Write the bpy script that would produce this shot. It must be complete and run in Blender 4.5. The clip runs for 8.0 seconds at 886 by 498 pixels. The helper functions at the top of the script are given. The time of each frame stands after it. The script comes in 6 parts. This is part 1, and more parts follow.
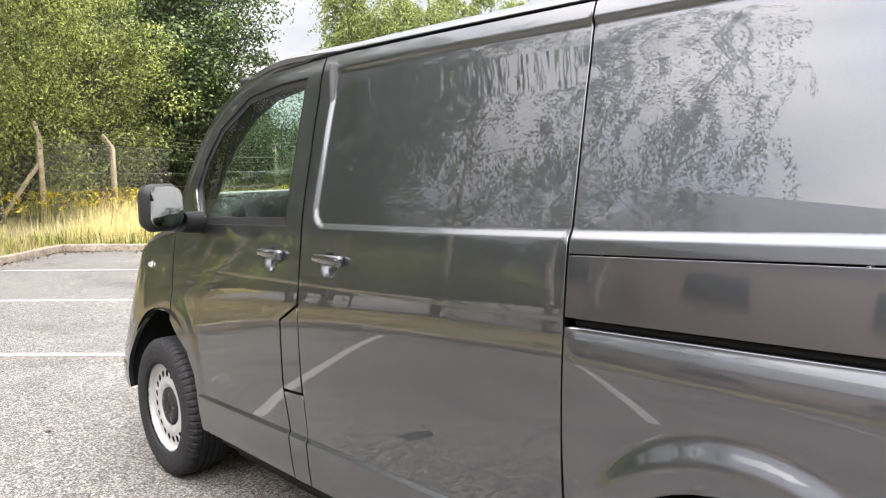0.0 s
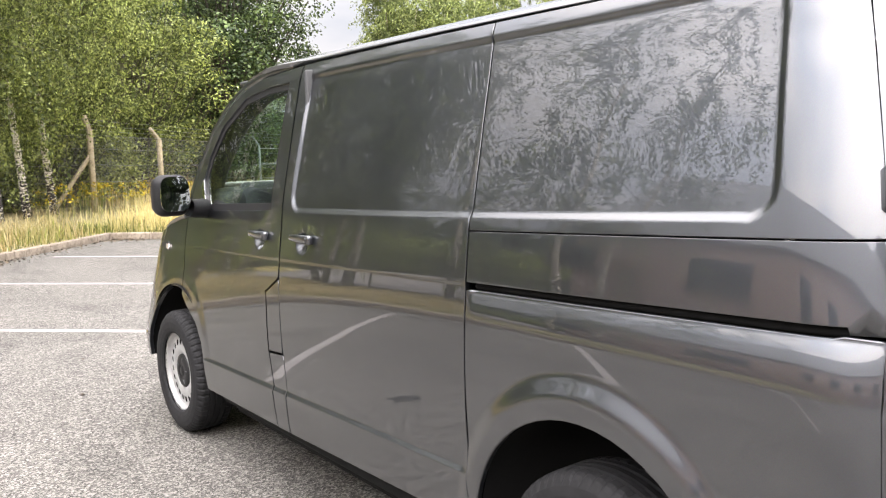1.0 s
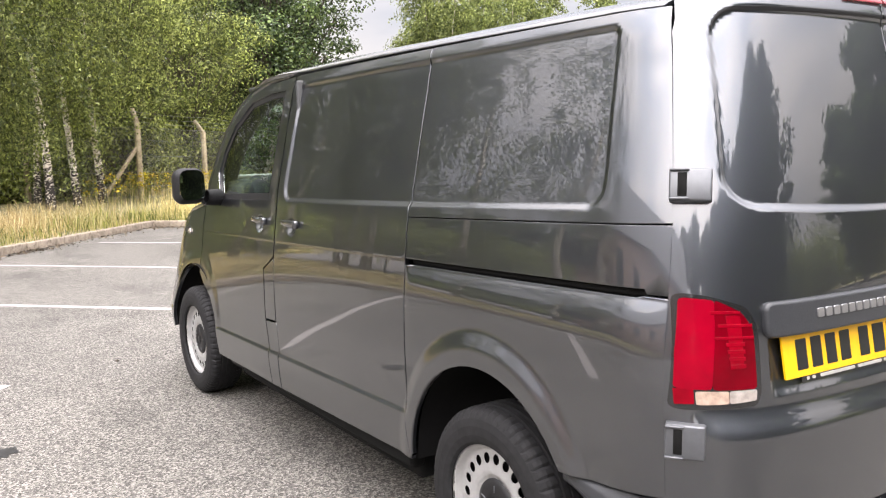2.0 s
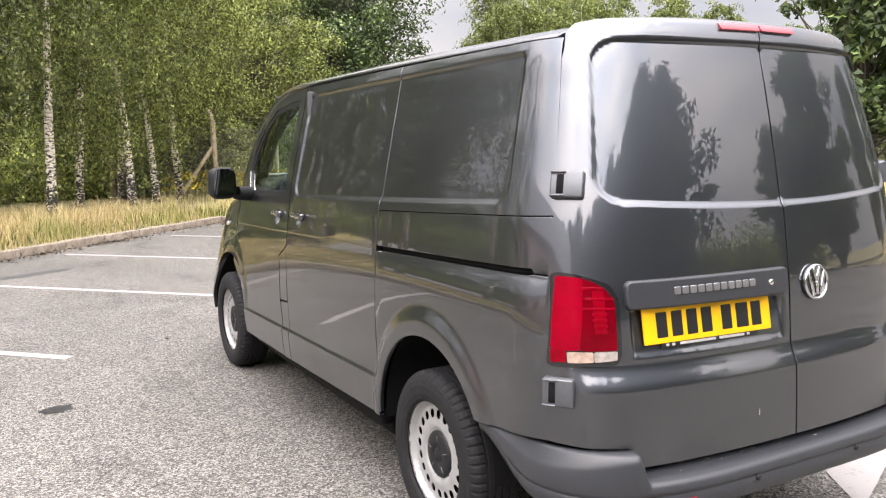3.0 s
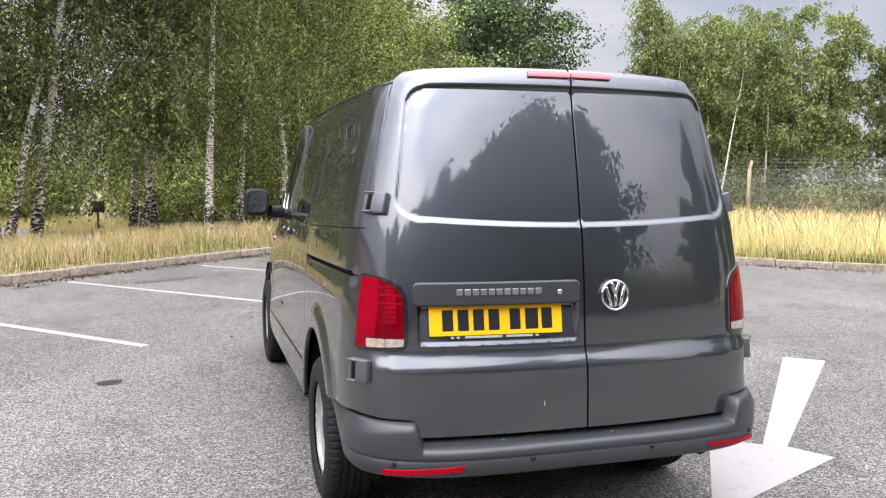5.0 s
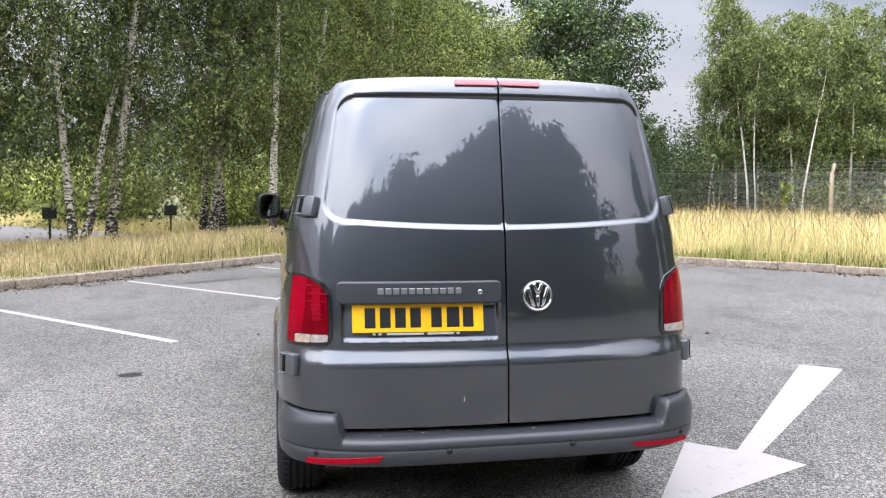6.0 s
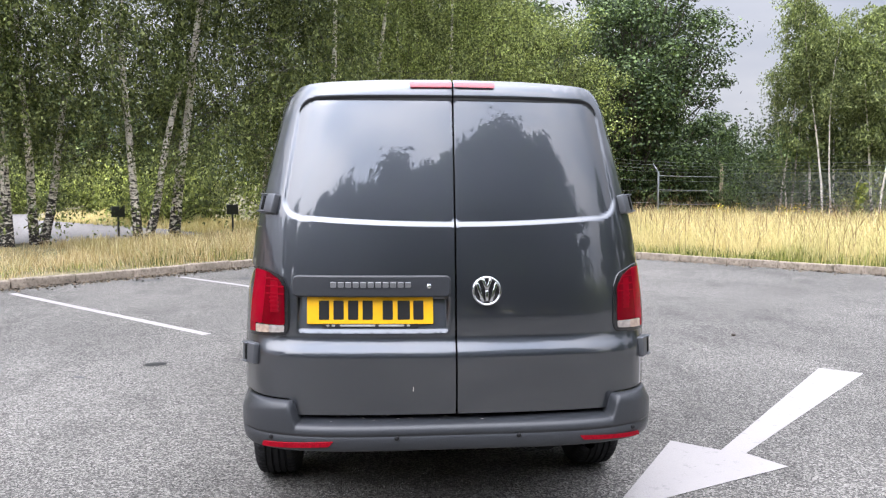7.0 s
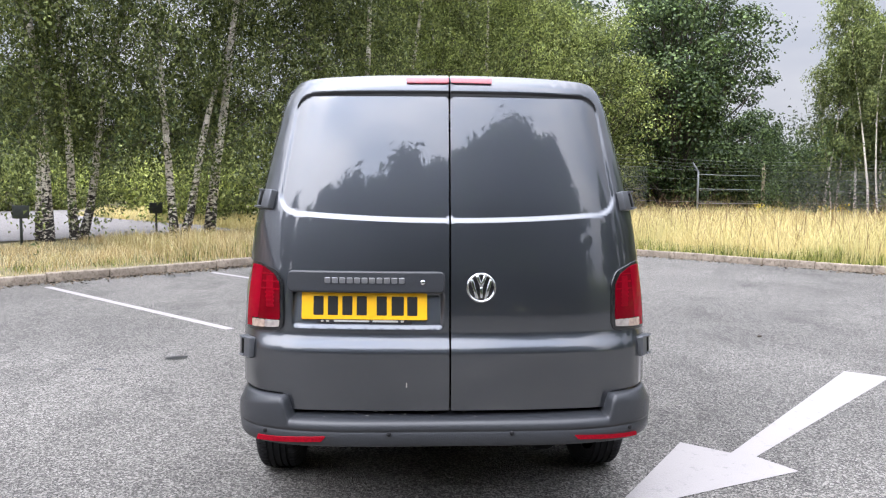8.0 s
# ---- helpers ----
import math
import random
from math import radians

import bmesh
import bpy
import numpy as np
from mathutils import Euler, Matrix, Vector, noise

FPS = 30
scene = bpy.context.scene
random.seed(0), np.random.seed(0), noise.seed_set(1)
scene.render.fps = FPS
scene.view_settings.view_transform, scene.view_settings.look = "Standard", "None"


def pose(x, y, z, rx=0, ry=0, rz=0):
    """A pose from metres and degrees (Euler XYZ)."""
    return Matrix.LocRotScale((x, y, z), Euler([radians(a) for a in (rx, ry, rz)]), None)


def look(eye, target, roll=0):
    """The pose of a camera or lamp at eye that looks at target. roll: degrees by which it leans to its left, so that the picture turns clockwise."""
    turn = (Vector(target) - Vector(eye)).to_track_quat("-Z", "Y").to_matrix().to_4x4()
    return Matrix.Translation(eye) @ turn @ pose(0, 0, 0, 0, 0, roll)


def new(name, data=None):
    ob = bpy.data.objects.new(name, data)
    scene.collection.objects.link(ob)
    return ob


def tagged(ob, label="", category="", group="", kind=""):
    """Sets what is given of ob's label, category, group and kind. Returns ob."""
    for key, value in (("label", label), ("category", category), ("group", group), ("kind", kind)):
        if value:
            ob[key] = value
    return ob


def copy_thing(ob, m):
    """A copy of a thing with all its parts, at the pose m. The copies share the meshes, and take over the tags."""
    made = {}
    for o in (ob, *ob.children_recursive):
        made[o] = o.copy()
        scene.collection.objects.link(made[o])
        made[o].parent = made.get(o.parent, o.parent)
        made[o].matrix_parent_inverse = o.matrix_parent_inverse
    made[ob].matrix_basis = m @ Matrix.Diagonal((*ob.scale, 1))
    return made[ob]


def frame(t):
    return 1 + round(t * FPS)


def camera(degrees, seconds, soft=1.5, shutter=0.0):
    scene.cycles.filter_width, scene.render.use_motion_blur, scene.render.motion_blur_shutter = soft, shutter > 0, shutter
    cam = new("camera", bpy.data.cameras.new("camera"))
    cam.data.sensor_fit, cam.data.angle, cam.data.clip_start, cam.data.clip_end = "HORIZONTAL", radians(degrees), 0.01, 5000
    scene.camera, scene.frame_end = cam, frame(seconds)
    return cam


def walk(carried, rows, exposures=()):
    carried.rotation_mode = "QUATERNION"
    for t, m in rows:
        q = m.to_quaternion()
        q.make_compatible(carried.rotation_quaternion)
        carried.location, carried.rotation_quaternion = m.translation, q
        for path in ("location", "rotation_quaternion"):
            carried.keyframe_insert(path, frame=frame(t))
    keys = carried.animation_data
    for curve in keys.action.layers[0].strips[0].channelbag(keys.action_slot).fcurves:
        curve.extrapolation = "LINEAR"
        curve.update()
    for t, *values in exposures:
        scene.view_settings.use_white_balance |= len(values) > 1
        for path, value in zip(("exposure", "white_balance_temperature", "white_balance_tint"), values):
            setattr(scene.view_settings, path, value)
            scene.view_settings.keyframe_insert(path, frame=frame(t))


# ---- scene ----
cam = camera(57.3, 8.0, soft=1.2)
PATH = [
    (0, (-2.369, -0.765, 1.491), (-1.067, 0.738, 1.274), -1.1),
    (0.5, (-2.377, -0.992, 1.482), (-1.125, 0.553, 1.27), -1.2),
    (1, (-2.392, -1.337, 1.495), (-1.18, 0.235, 1.257), -1.4),
    (1.5, (-2.454, -1.68, 1.507), (-1.288, -0.075, 1.257), -1.2),
    (2.8, (-2.385, -2.535, 1.533), (-1.37, -0.83, 1.28), -0.9),
    (3, (-2.343, -2.677, 1.531), (-1.374, -0.946, 1.28), -0.8),
    (3.5, (-2.211, -3.022, 1.537), (-1.335, -1.239, 1.306), -0.4),
    (4, (-1.985, -3.306, 1.518), (-1.204, -1.476, 1.307), -0.1),
    (4.5, (-1.724, -3.545, 1.501), (-1.044, -1.673, 1.313), 0.2),
    (6, (-0.869, -4.017, 1.507), (-0.489, -2.06, 1.343), 0.2),
    (6.5, (-0.627, -4.174, 1.49), (-0.341, -2.201, 1.327), 0.1),
    (7, (-0.395, -4.22, 1.502), (-0.193, -2.237, 1.338), 0.2),
    (7.5, (-0.245, -4.208, 1.495), (-0.102, -2.22, 1.33), 0.3),
    (8, (-0.206, -4.222, 1.494), (-0.102, -2.232, 1.325), 0.4),
]
walk(cam, [(t, look(eye, target, roll)) for t, eye, target, roll in PATH],
     [(0.0, 0.34, 6850, 14), (1.5, 0.24, 6950, 16), (3.5, -0.02, 6900, 17), (4.5, -0.16, 6650, 17), (6.0, -0.26, 6200, 15), (8.0, -0.30, 6150, 15)])

# ---------------------------------------------------------------- light
SUN_EL, SUN_AZ = 57.0, 222.0  # degrees above the horizon; compass turn from +y towards +x


def make_world():
    w = bpy.data.worlds.new("sky")
    w.use_nodes = True
    scene.world = w
    nt = w.node_tree
    n = nt.nodes
    n.clear()
    out = n.new("ShaderNodeOutputWorld")
    sky = n.new("ShaderNodeTexSky")
    sky.sky_type, sky.sun_disc = "NISHITA", False
    sky.sun_elevation, sky.sun_rotation = radians(SUN_EL), radians(SUN_AZ)
    bg_sky = n.new("ShaderNodeBackground")
    bg_sky.inputs["Strength"].default_value = 0.10
    nt.links.new(sky.outputs[0], bg_sky.inputs["Color"])
    # overcast deck: the zenith three times as bright as the horizon, broken by soft cloud
    tc = n.new("ShaderNodeTexCoord")
    sep = n.new("ShaderNodeSeparateXYZ")
    nt.links.new(tc.outputs["Generated"], sep.inputs[0])
    lift = n.new("ShaderNodeMath")
    lift.operation = "MULTIPLY"
    nt.links.new(sep.outputs["Z"], lift.inputs[0])
    nt.links.new(sep.outputs["Z"], lift.inputs[1])
    ramp = n.new("ShaderNodeMapRange")
    ramp.inputs["From Min"].default_value, ramp.inputs["From Max"].default_value = 0.0, 1.0
    ramp.inputs["To Min"].default_value, ramp.inputs["To Max"].default_value = 0.90, 5.0
    nt.links.new(lift.outputs[0], ramp.inputs["Value"])
    mp = n.new("ShaderNodeMapping")
    mp.inputs["Scale"].default_value = (1.0, 1.0, 2.6)
    nt.links.new(tc.outputs["Generated"], mp.inputs["Vector"])
    noi = n.new("ShaderNodeTexNoise")
    noi.inputs["Scale"].default_value, noi.inputs["Detail"].default_value = 2.3, 6.0
    nt.links.new(mp.outputs[0], noi.inputs["Vector"])
    col = n.new("ShaderNodeValToRGB")
    col.color_ramp.elements[0].position, col.color_ramp.elements[0].color = 0.36, (0.60, 0.66, 0.76, 1)
    col.color_ramp.elements[1].position, col.color_ramp.elements[1].color = 0.60, (0.99, 0.99, 1.0, 1)
    nt.links.new(noi.outputs["Fac"], col.inputs[0])
    bg_cloud = n.new("ShaderNodeBackground")
    nt.links.new(col.outputs[0], bg_cloud.inputs["Color"])
    # the cloud is brighter, in a wide soft pool, where the sun stands behind it
    dot = n.new("ShaderNodeVectorMath")
    dot.operation = "DOT_PRODUCT"
    dot.inputs[1].default_value = (math.sin(radians(SUN_AZ)) * math.cos(radians(SUN_EL)), math.cos(radians(SUN_AZ)) * math.cos(radians(SUN_EL)), math.sin(radians(SUN_EL)))
    nt.links.new(tc.outputs["Generated"], dot.inputs[0])
    pos = n.new("ShaderNodeMath")
    pos.operation = "MAXIMUM"
    pos.inputs[1].default_value = 0.0
    nt.links.new(dot.outputs["Value"], pos.inputs[0])
    power = n.new("ShaderNodeMath")
    power.operation = "POWER"
    power.inputs[1].default_value = 1.5
    nt.links.new(pos.outputs[0], power.inputs[0])
    glow = n.new("ShaderNodeMath")
    glow.operation = "MULTIPLY_ADD"
    glow.inputs[1].default_value = 6.4
    nt.links.new(power.outputs[0], glow.inputs[0])
    nt.links.new(ramp.outputs[0], glow.inputs[2])
    nt.links.new(glow.outputs[0], bg_cloud.inputs["Strength"])
    mix = n.new("ShaderNodeMixShader")
    mix.inputs[0].default_value = 0.90
    nt.links.new(bg_sky.outputs[0], mix.inputs[1])
    nt.links.new(bg_cloud.outputs[0], mix.inputs[2])
    nt.links.new(mix.outputs[0], out.inputs["Surface"])


make_world()
sun_data = bpy.data.lights.new("sun", "SUN")
sun_data.energy, sun_data.angle, sun_data.color = 1.0, radians(40), (1.0, 0.95, 0.86)
sun = new("sun", sun_data)
_az, _el = radians(SUN_AZ), radians(SUN_EL)
sun.matrix_world = look((0, 0, 30), (-math.sin(_az) * math.cos(_el) * 10, -math.cos(_az) * math.cos(_el) * 10, 30 - math.sin(_el) * 10))


# ---------------------------------------------------------------- materials
class Nodes:
    """Short hand for one material's node tree."""

    def __init__(self, name):
        self.mat = bpy.data.materials.new(name)
        self.mat.use_nodes = True
        self.nt = self.mat.node_tree
        self.bsdf = self.nt.nodes["Principled BSDF"]
        self.out = self.nt.nodes["Material Output"]
        self.tc = self.nt.nodes.new("ShaderNodeTexCoord")

    def put(self, key, value):
        sock = self.bsdf.inputs[key]
        if isinstance(value, bpy.types.NodeSocket):
            self.nt.links.new(value, sock)
        else:
            sock.default_value = (*value, 1) if isinstance(value, tuple) and len(value) == 3 else value
        return self

    def coords(self, scale=(1, 1, 1), kind="Object"):
        m = self.nt.nodes.new("ShaderNodeMapping")
        m.inputs["Scale"].default_value = scale
        self.nt.links.new(self.tc.outputs[kind], m.inputs["Vector"])
        return m.outputs[0]

    def world(self, scale=(1, 1, 1)):
        g = self.nt.nodes.new("ShaderNodeNewGeometry")
        m = self.nt.nodes.new("ShaderNodeMapping")
        m.inputs["Scale"].default_value = scale
        self.nt.links.new(g.outputs["Position"], m.inputs["Vector"])
        return m.outputs[0]

    def noise(self, scale, detail=4.0, rough=0.55, vec=None):
        t = self.nt.nodes.new("ShaderNodeTexNoise")
        t.inputs["Scale"].default_value, t.inputs["Detail"].default_value = scale, detail
        t.inputs["Roughness"].default_value = rough
        self.nt.links.new(vec if vec is not None else self.coords(), t.inputs["Vector"])
        return t.outputs["Fac"]

    def cells(self, scale, vec=None, feature="F1", output="Distance"):
        t = self.nt.nodes.new("ShaderNodeTexVoronoi")
        t.feature = feature
        t.inputs["Scale"].default_value = scale
        self.nt.links.new(vec if vec is not None else self.coords(), t.inputs["Vector"])
        return t.outputs[output]

    def ramp(self, fac, *stops):
        r = self.nt.nodes.new("ShaderNodeValToRGB")
        e = r.color_ramp.elements
        while len(e) < len(stops):
            e.new(0.5)
        for el, (p, c) in zip(e, stops):
            el.position = p
            el.color = (*c, 1) if isinstance(c, tuple) else (c, c, c, 1)
        self.nt.links.new(fac, r.inputs[0])
        return r.outputs[0]

    def mix(self, fac, a, b, mode="MIX"):
        m = self.nt.nodes.new("ShaderNodeMix")
        m.data_type, m.blend_type = "RGBA", mode
        for key, v in ((0, fac), (6, a), (7, b)):
            if isinstance(v, bpy.types.NodeSocket):
                self.nt.links.new(v, m.inputs[key])
            else:
                m.inputs[key].default_value = (*v, 1) if isinstance(v, tuple) else v
        return m.outputs[2]

    def random(self):
        return self.nt.nodes.new("ShaderNodeObjectInfo").outputs["Random"]

    def island(self):
        return self.nt.nodes.new("ShaderNodeNewGeometry").outputs["Random Per Island"]

    def bump(self, height, strength=0.3, distance=0.01):
        b = self.nt.nodes.new("ShaderNodeBump")
        b.inputs["Strength"].default_value, b.inputs["Distance"].default_value = strength, distance
        self.nt.links.new(height, b.inputs["Height"])
        self.nt.links.new(b.outputs[0], self.bsdf.inputs["Normal"])
        return self


def simple(name, color, rough=0.5, metal=0.0, coat=0.0, grain=60.0, vary=0.12, bump=0.0, spec=0.5):
    m = Nodes(name)
    lo = tuple(c * (1 - vary) for c in color)
    hi = tuple(min(1, c * (1 + vary)) for c in color)
    f = m.noise(grain, 5)
    m.put("Base Color", m.ramp(f, (0.3, lo), (0.7, hi))).put("Roughness", rough).put("Metallic", metal)
    m.put("Specular IOR Level", spec)
    if coat:
        m.put("Coat Weight", coat).put("Coat Roughness", 0.03)
    if bump:
        m.bump(f, bump, 0.002)
    return m.mat


def paint_mat():
    m = Nodes("grey_metallic_paint")
    flake = m.cells(900.0, output="Color")
    dust = m.noise(2.2, 6, 0.6)
    base = m.ramp(dust, (0.3, (0.068, 0.074, 0.085)), (0.75, (0.076, 0.082, 0.093)))
    m.put("Base Color", m.mix(0.08, base, flake, "OVERLAY"))
    m.put("Metallic", 1.0).put("Roughness", m.ramp(dust, (0.3, 0.38), (0.8, 0.46)))
    m.put("Coat Weight", 1.0).put("Coat IOR", 1.90).put("Specular IOR Level", 0.0)
    m.put("Coat Roughness", 0.006)
    return m.mat


def asphalt_mat():
    m = Nodes("worn_asphalt")
    v = m.world()
    stone = m.cells(115.0, v, output="Color")
    sep = m.nt.nodes.new("ShaderNodeSeparateColor")
    m.nt.links.new(stone, sep.inputs[0])
    chips = m.ramp(sep.outputs[0], (0.0, (0.040, 0.038, 0.035)), (0.5, (0.118, 0.111, 0.101)), (1.0, (0.32, 0.305, 0.278)))
    patch = m.ramp(m.noise(0.35, 6, 0.6, v), (0.35, 0.72), (0.7, 1.12))
    stains = m.ramp(m.noise(1.3, 7, 0.65, m.world((1.0, 0.6, 1.0))), (0.30, 0.52), (0.48, 1.0))
    c = m.mix(1.0, chips, patch, "MULTIPLY")
    c = m.mix(0.8, c, stains, "MULTIPLY")
    grit = m.ramp(m.noise(9.0, 6, 0.75, v), (0.36, 0.50), (0.50, 1.0), (0.72, 1.18))
    c = m.mix(0.22, c, grit, "MULTIPLY")
    m.put("Base Color", c).put("Roughness", 0.82).put("Specular IOR Level", 0.35)
    h = m.cells(115.0, v)
    m.bump(h, 0.9, 0.006)
    return m.mat


def line_paint_mat():
    m = Nodes("worn_road_paint")
    v = m.world()
    wear = m.noise(14.0, 7, 0.7, v)
    chips = m.cells(95.0, v)
    f = m.ramp(wear, (0.33, 0.0), (0.42, 1.0))
    c = m.mix(f, (0.22, 0.21, 0.205), (0.310, 0.290, 0.283))
    c = m.mix(m.ramp(m.noise(1.5, 5, 0.6, v), (0.4, 0.0), (0.75, 0.35)), c, (0.36, 0.335, 0.318))
    m.put("Base Color", c).put("Roughness", 0.7)
    m.bump(chips, 0.5, 0.004)
    return m.mat


def soil_mat():
    m = Nodes("dry_soil_and_thatch")
    v = m.world()
    f = m.noise(0.7, 8, 0.65, v)
    g = m.noise(12.0, 6, 0.6, v)
    c = m.mix(m.ramp(f, (0.35, 0.0), (0.65, 1.0)), (0.27, 0.22, 0.115), (0.13, 0.13, 0.055))
    m.put("Base Color", m.mix(0.6, c, m.ramp(g, (0.3, 0.5), (0.7, 1.1)), "MULTIPLY")).put("Roughness", 0.95)
    m.bump(g, 0.8, 0.05)
    return m.mat


def leaf_mat(name, dark, light, trans=0.35):
    m = Nodes(name)
    r = m.island()
    c = m.ramp(r, (0.0, tuple(x * 0.6 for x in dark)), (0.35, dark), (0.8, light), (1.0, tuple(min(1, x * 1.7) for x in light)))
    patch = m.ramp(m.noise(0.45, 4, 0.6, m.world()), (0.35, 0.6), (0.7, 1.3))
    c = m.mix(0.8, c, patch, "MULTIPLY")
    m.put("Base Color", c).put("Roughness", 0.50).put("Specular IOR Level", 0.30)
    tr = m.nt.nodes.new("ShaderNodeBsdfTranslucent")
    m.nt.links.new(m.mix(1.0, c, (1.0, 1.0, 0.68), "MULTIPLY"), tr.inputs["Color"])
    mx = m.nt.nodes.new("ShaderNodeMixShader")
    mx.inputs[0].default_value = trans
    m.nt.links.new(m.bsdf.outputs[0], mx.inputs[1])
    m.nt.links.new(tr.outputs[0], mx.inputs[2])
    m.nt.links.new(mx.outputs[0], m.out.inputs["Surface"])
    return m.mat


def birch_bark_mat():
    m = Nodes("birch_bark")
    v = m.coords((1, 1, 1))
    low = m.nt.nodes.new("ShaderNodeSeparateXYZ")
    m.nt.links.new(m.tc.outputs["Object"], low.inputs[0])
    bands = m.noise(3.0, 5, 0.7, m.coords((2.0, 2.0, 7.0)))
    scars = m.noise(7.0, 6, 0.7, m.coords((1.5, 1.5, 3.0)))
    # rough dark bark climbs the foot of the trunk in broken plates
    foot = m.nt.nodes.new("ShaderNodeMapRange")
    foot.inputs["From Min"].default_value, foot.inputs["From Max"].default_value = 0.0, 2.6
    foot.inputs["To Min"].default_value, foot.inputs["To Max"].default_value = 0.58, 0.36
    m.nt.links.new(low.outputs["Z"], foot.inputs["Value"])
    less = m.nt.nodes.new("ShaderNodeMath")
    less.operation = "LESS_THAN"
    m.nt.links.new(scars, less.inputs[0])
    m.nt.links.new(foot.outputs[0], less.inputs[1])
    white = m.ramp(bands, (0.36, (0.06, 0.05, 0.042)), (0.44, (0.62, 0.56, 0.47)), (0.7, (0.82, 0.76, 0.67)))
    c = m.mix(less.outputs[0], white, (0.030, 0.025, 0.022))
    m.put("Base Color", c).put("Roughness", 0.85)
    m.bump(scars, 0.8, 0.03)
    return m.mat


def bark_mat():
    m = Nodes("dark_bark")
    f = m.noise(9.0, 7, 0.7, m.coords((2, 2, 0.5)))
    m.put("Base Color", m.ramp(f, (0.3, (0.04, 0.032, 0.025)), (0.7, (0.13, 0.11, 0.09)))).put("Roughness", 0.9)
    m.bump(f, 0.8, 0.03)
    return m.mat


def grass_mat(name, low, mid, high):
    m = Nodes(name)
    r = m.island()
    straw = m.ramp(r, (0.0, low), (0.5, mid), (1.0, high))
    patch = m.ramp(m.noise(0.55, 4, 0.6, m.world()), (0.50, 0.0), (0.70, 0.8))
    c = m.mix(patch, straw, m.ramp(r, (0.0, (0.25, 0.27, 0.09)), (1.0, (0.46, 0.44, 0.18))))
    m.put("Base Color", c).put("Roughness", 0.75).put("Specular IOR Level", 0.2)
    tr = m.nt.nodes.new("ShaderNodeBsdfTranslucent")
    m.nt.links.new(c, tr.inputs["Color"])
    mx = m.nt.nodes.new("ShaderNodeMixShader")
    mx.inputs[0].default_value = 0.3
    m.nt.links.new(m.bsdf.outputs[0], mx.inputs[1])
    m.nt.links.new(tr.outputs[0], mx.inputs[2])
    m.nt.links.new(mx.outputs[0], m.out.inputs["Surface"])
    return m.mat


def concrete_mat(name, lo, hi):
    m = Nodes(name)
    v = m.world()
    f = m.noise(5.0, 8, 0.7, v)
    g = m.noise(60.0, 4, 0.6, v)
    c = m.mix(0.5, m.ramp(f, (0.3, lo), (0.7, hi)), m.ramp(g, (0.3, 0.6), (0.7, 1.1)), "MULTIPLY")
    c = m.mix(0.25, c, m.ramp(m.random(), (0.0, 0.55), (1.0, 1.15)), "MULTIPLY")
    c = m.mix(m.ramp(m.noise(17.0, 8, 0.75, v), (0.50, 0.0), (0.62, 0.75)), c, tuple(x * 0.45 for x in lo))
    m.put("Base Color", c).put("Roughness", 0.92)
    m.bump(g, 0.5, 0.006)
    return m.mat


def glass_mat(name, tint):
    m = Nodes(name)
    clear = m.nt.nodes.new("ShaderNodeBsdfTransparent")
    clear.inputs["Color"].default_value = (*tint, 1)
    gloss = m.nt.nodes.new("ShaderNodeBsdfGlossy")
    gloss.inputs["Roughness"].default_value = 0.0
    lw = m.nt.nodes.new("ShaderNodeLayerWeight")
    lw.inputs["Blend"].default_value = 0.5
    rise = m.nt.nodes.new("ShaderNodeMath")
    rise.operation = "POWER"
    rise.inputs[1].default_value = 4.0
    m.nt.links.new(lw.outputs["Facing"], rise.inputs[0])
    fac = m.nt.nodes.new("ShaderNodeMath")
    fac.operation = "MULTIPLY_ADD"
    fac.inputs[1].default_value, fac.inputs[2].default_value = 0.85, 0.09
    m.nt.links.new(rise.outputs[0], fac.inputs[0])
    mx = m.nt.nodes.new("ShaderNodeMixShader")
    m.nt.links.new(fac.outputs[0], mx.inputs[0])
    m.nt.links.new(clear.outputs[0], mx.inputs[1])
    m.nt.links.new(gloss.outputs[0], mx.inputs[2])
    m.nt.links.new(mx.outputs[0], m.out.inputs["Surface"])
    return m.mat


PAINT = paint_mat()
ASPHALT = asphalt_mat()
LINE = line_paint_mat()
SOIL = soil_mat()
# birch leaves: shade darkens the first colour, sunlight brightens the yellow-green second
BIRCH_LEAF = leaf_mat("birch_leaves", (0.070, 0.094, 0.030), (0.205, 0.235, 0.082), 0.38)
SUNLIT_WEEPING_LEAF = leaf_mat("sunlit_weeping_birch_leaves", (0.108, 0.138, 0.044), (0.36, 0.41, 0.155), 0.50)
DARK_LEAF = leaf_mat("broad_leaves", (0.038, 0.066, 0.024), (0.130, 0.180, 0.066), 0.25)
YOUNG_LEAF = leaf_mat("young_birch_leaves", (0.115, 0.148, 0.055), (0.31, 0.355, 0.145), 0.45)
# shrub leaves brightened in the colour itself to look sunlit
SUNLIT_BRAMBLE_LEAF = leaf_mat("sunlit_bramble_leaves", (0.20, 0.24, 0.065), (0.50, 0.55, 0.20), 0.48)
BARK = birch_bark_mat()
DARK_BARK = bark_mat()
GRASS = grass_mat("dry_grass", (0.56, 0.45, 0.18), (0.67, 0.56, 0.25), (0.80, 0.71, 0.40))
VERGE_GRASS = grass_mat("rusty_dry_grass", (0.26, 0.18, 0.08), (0.54, 0.41, 0.19), (0.80, 0.69, 0.43))
KERB = concrete_mat("kerb_concrete", (0.18, 0.145, 0.11), (0.42, 0.35, 0.275))
POST = concrete_mat("post_concrete", (0.32, 0.26, 0.17), (0.52, 0.44, 0.31))
WIRE = simple("galvanised_wire", (0.30, 0.31, 0.31), 0.5, 0.6)
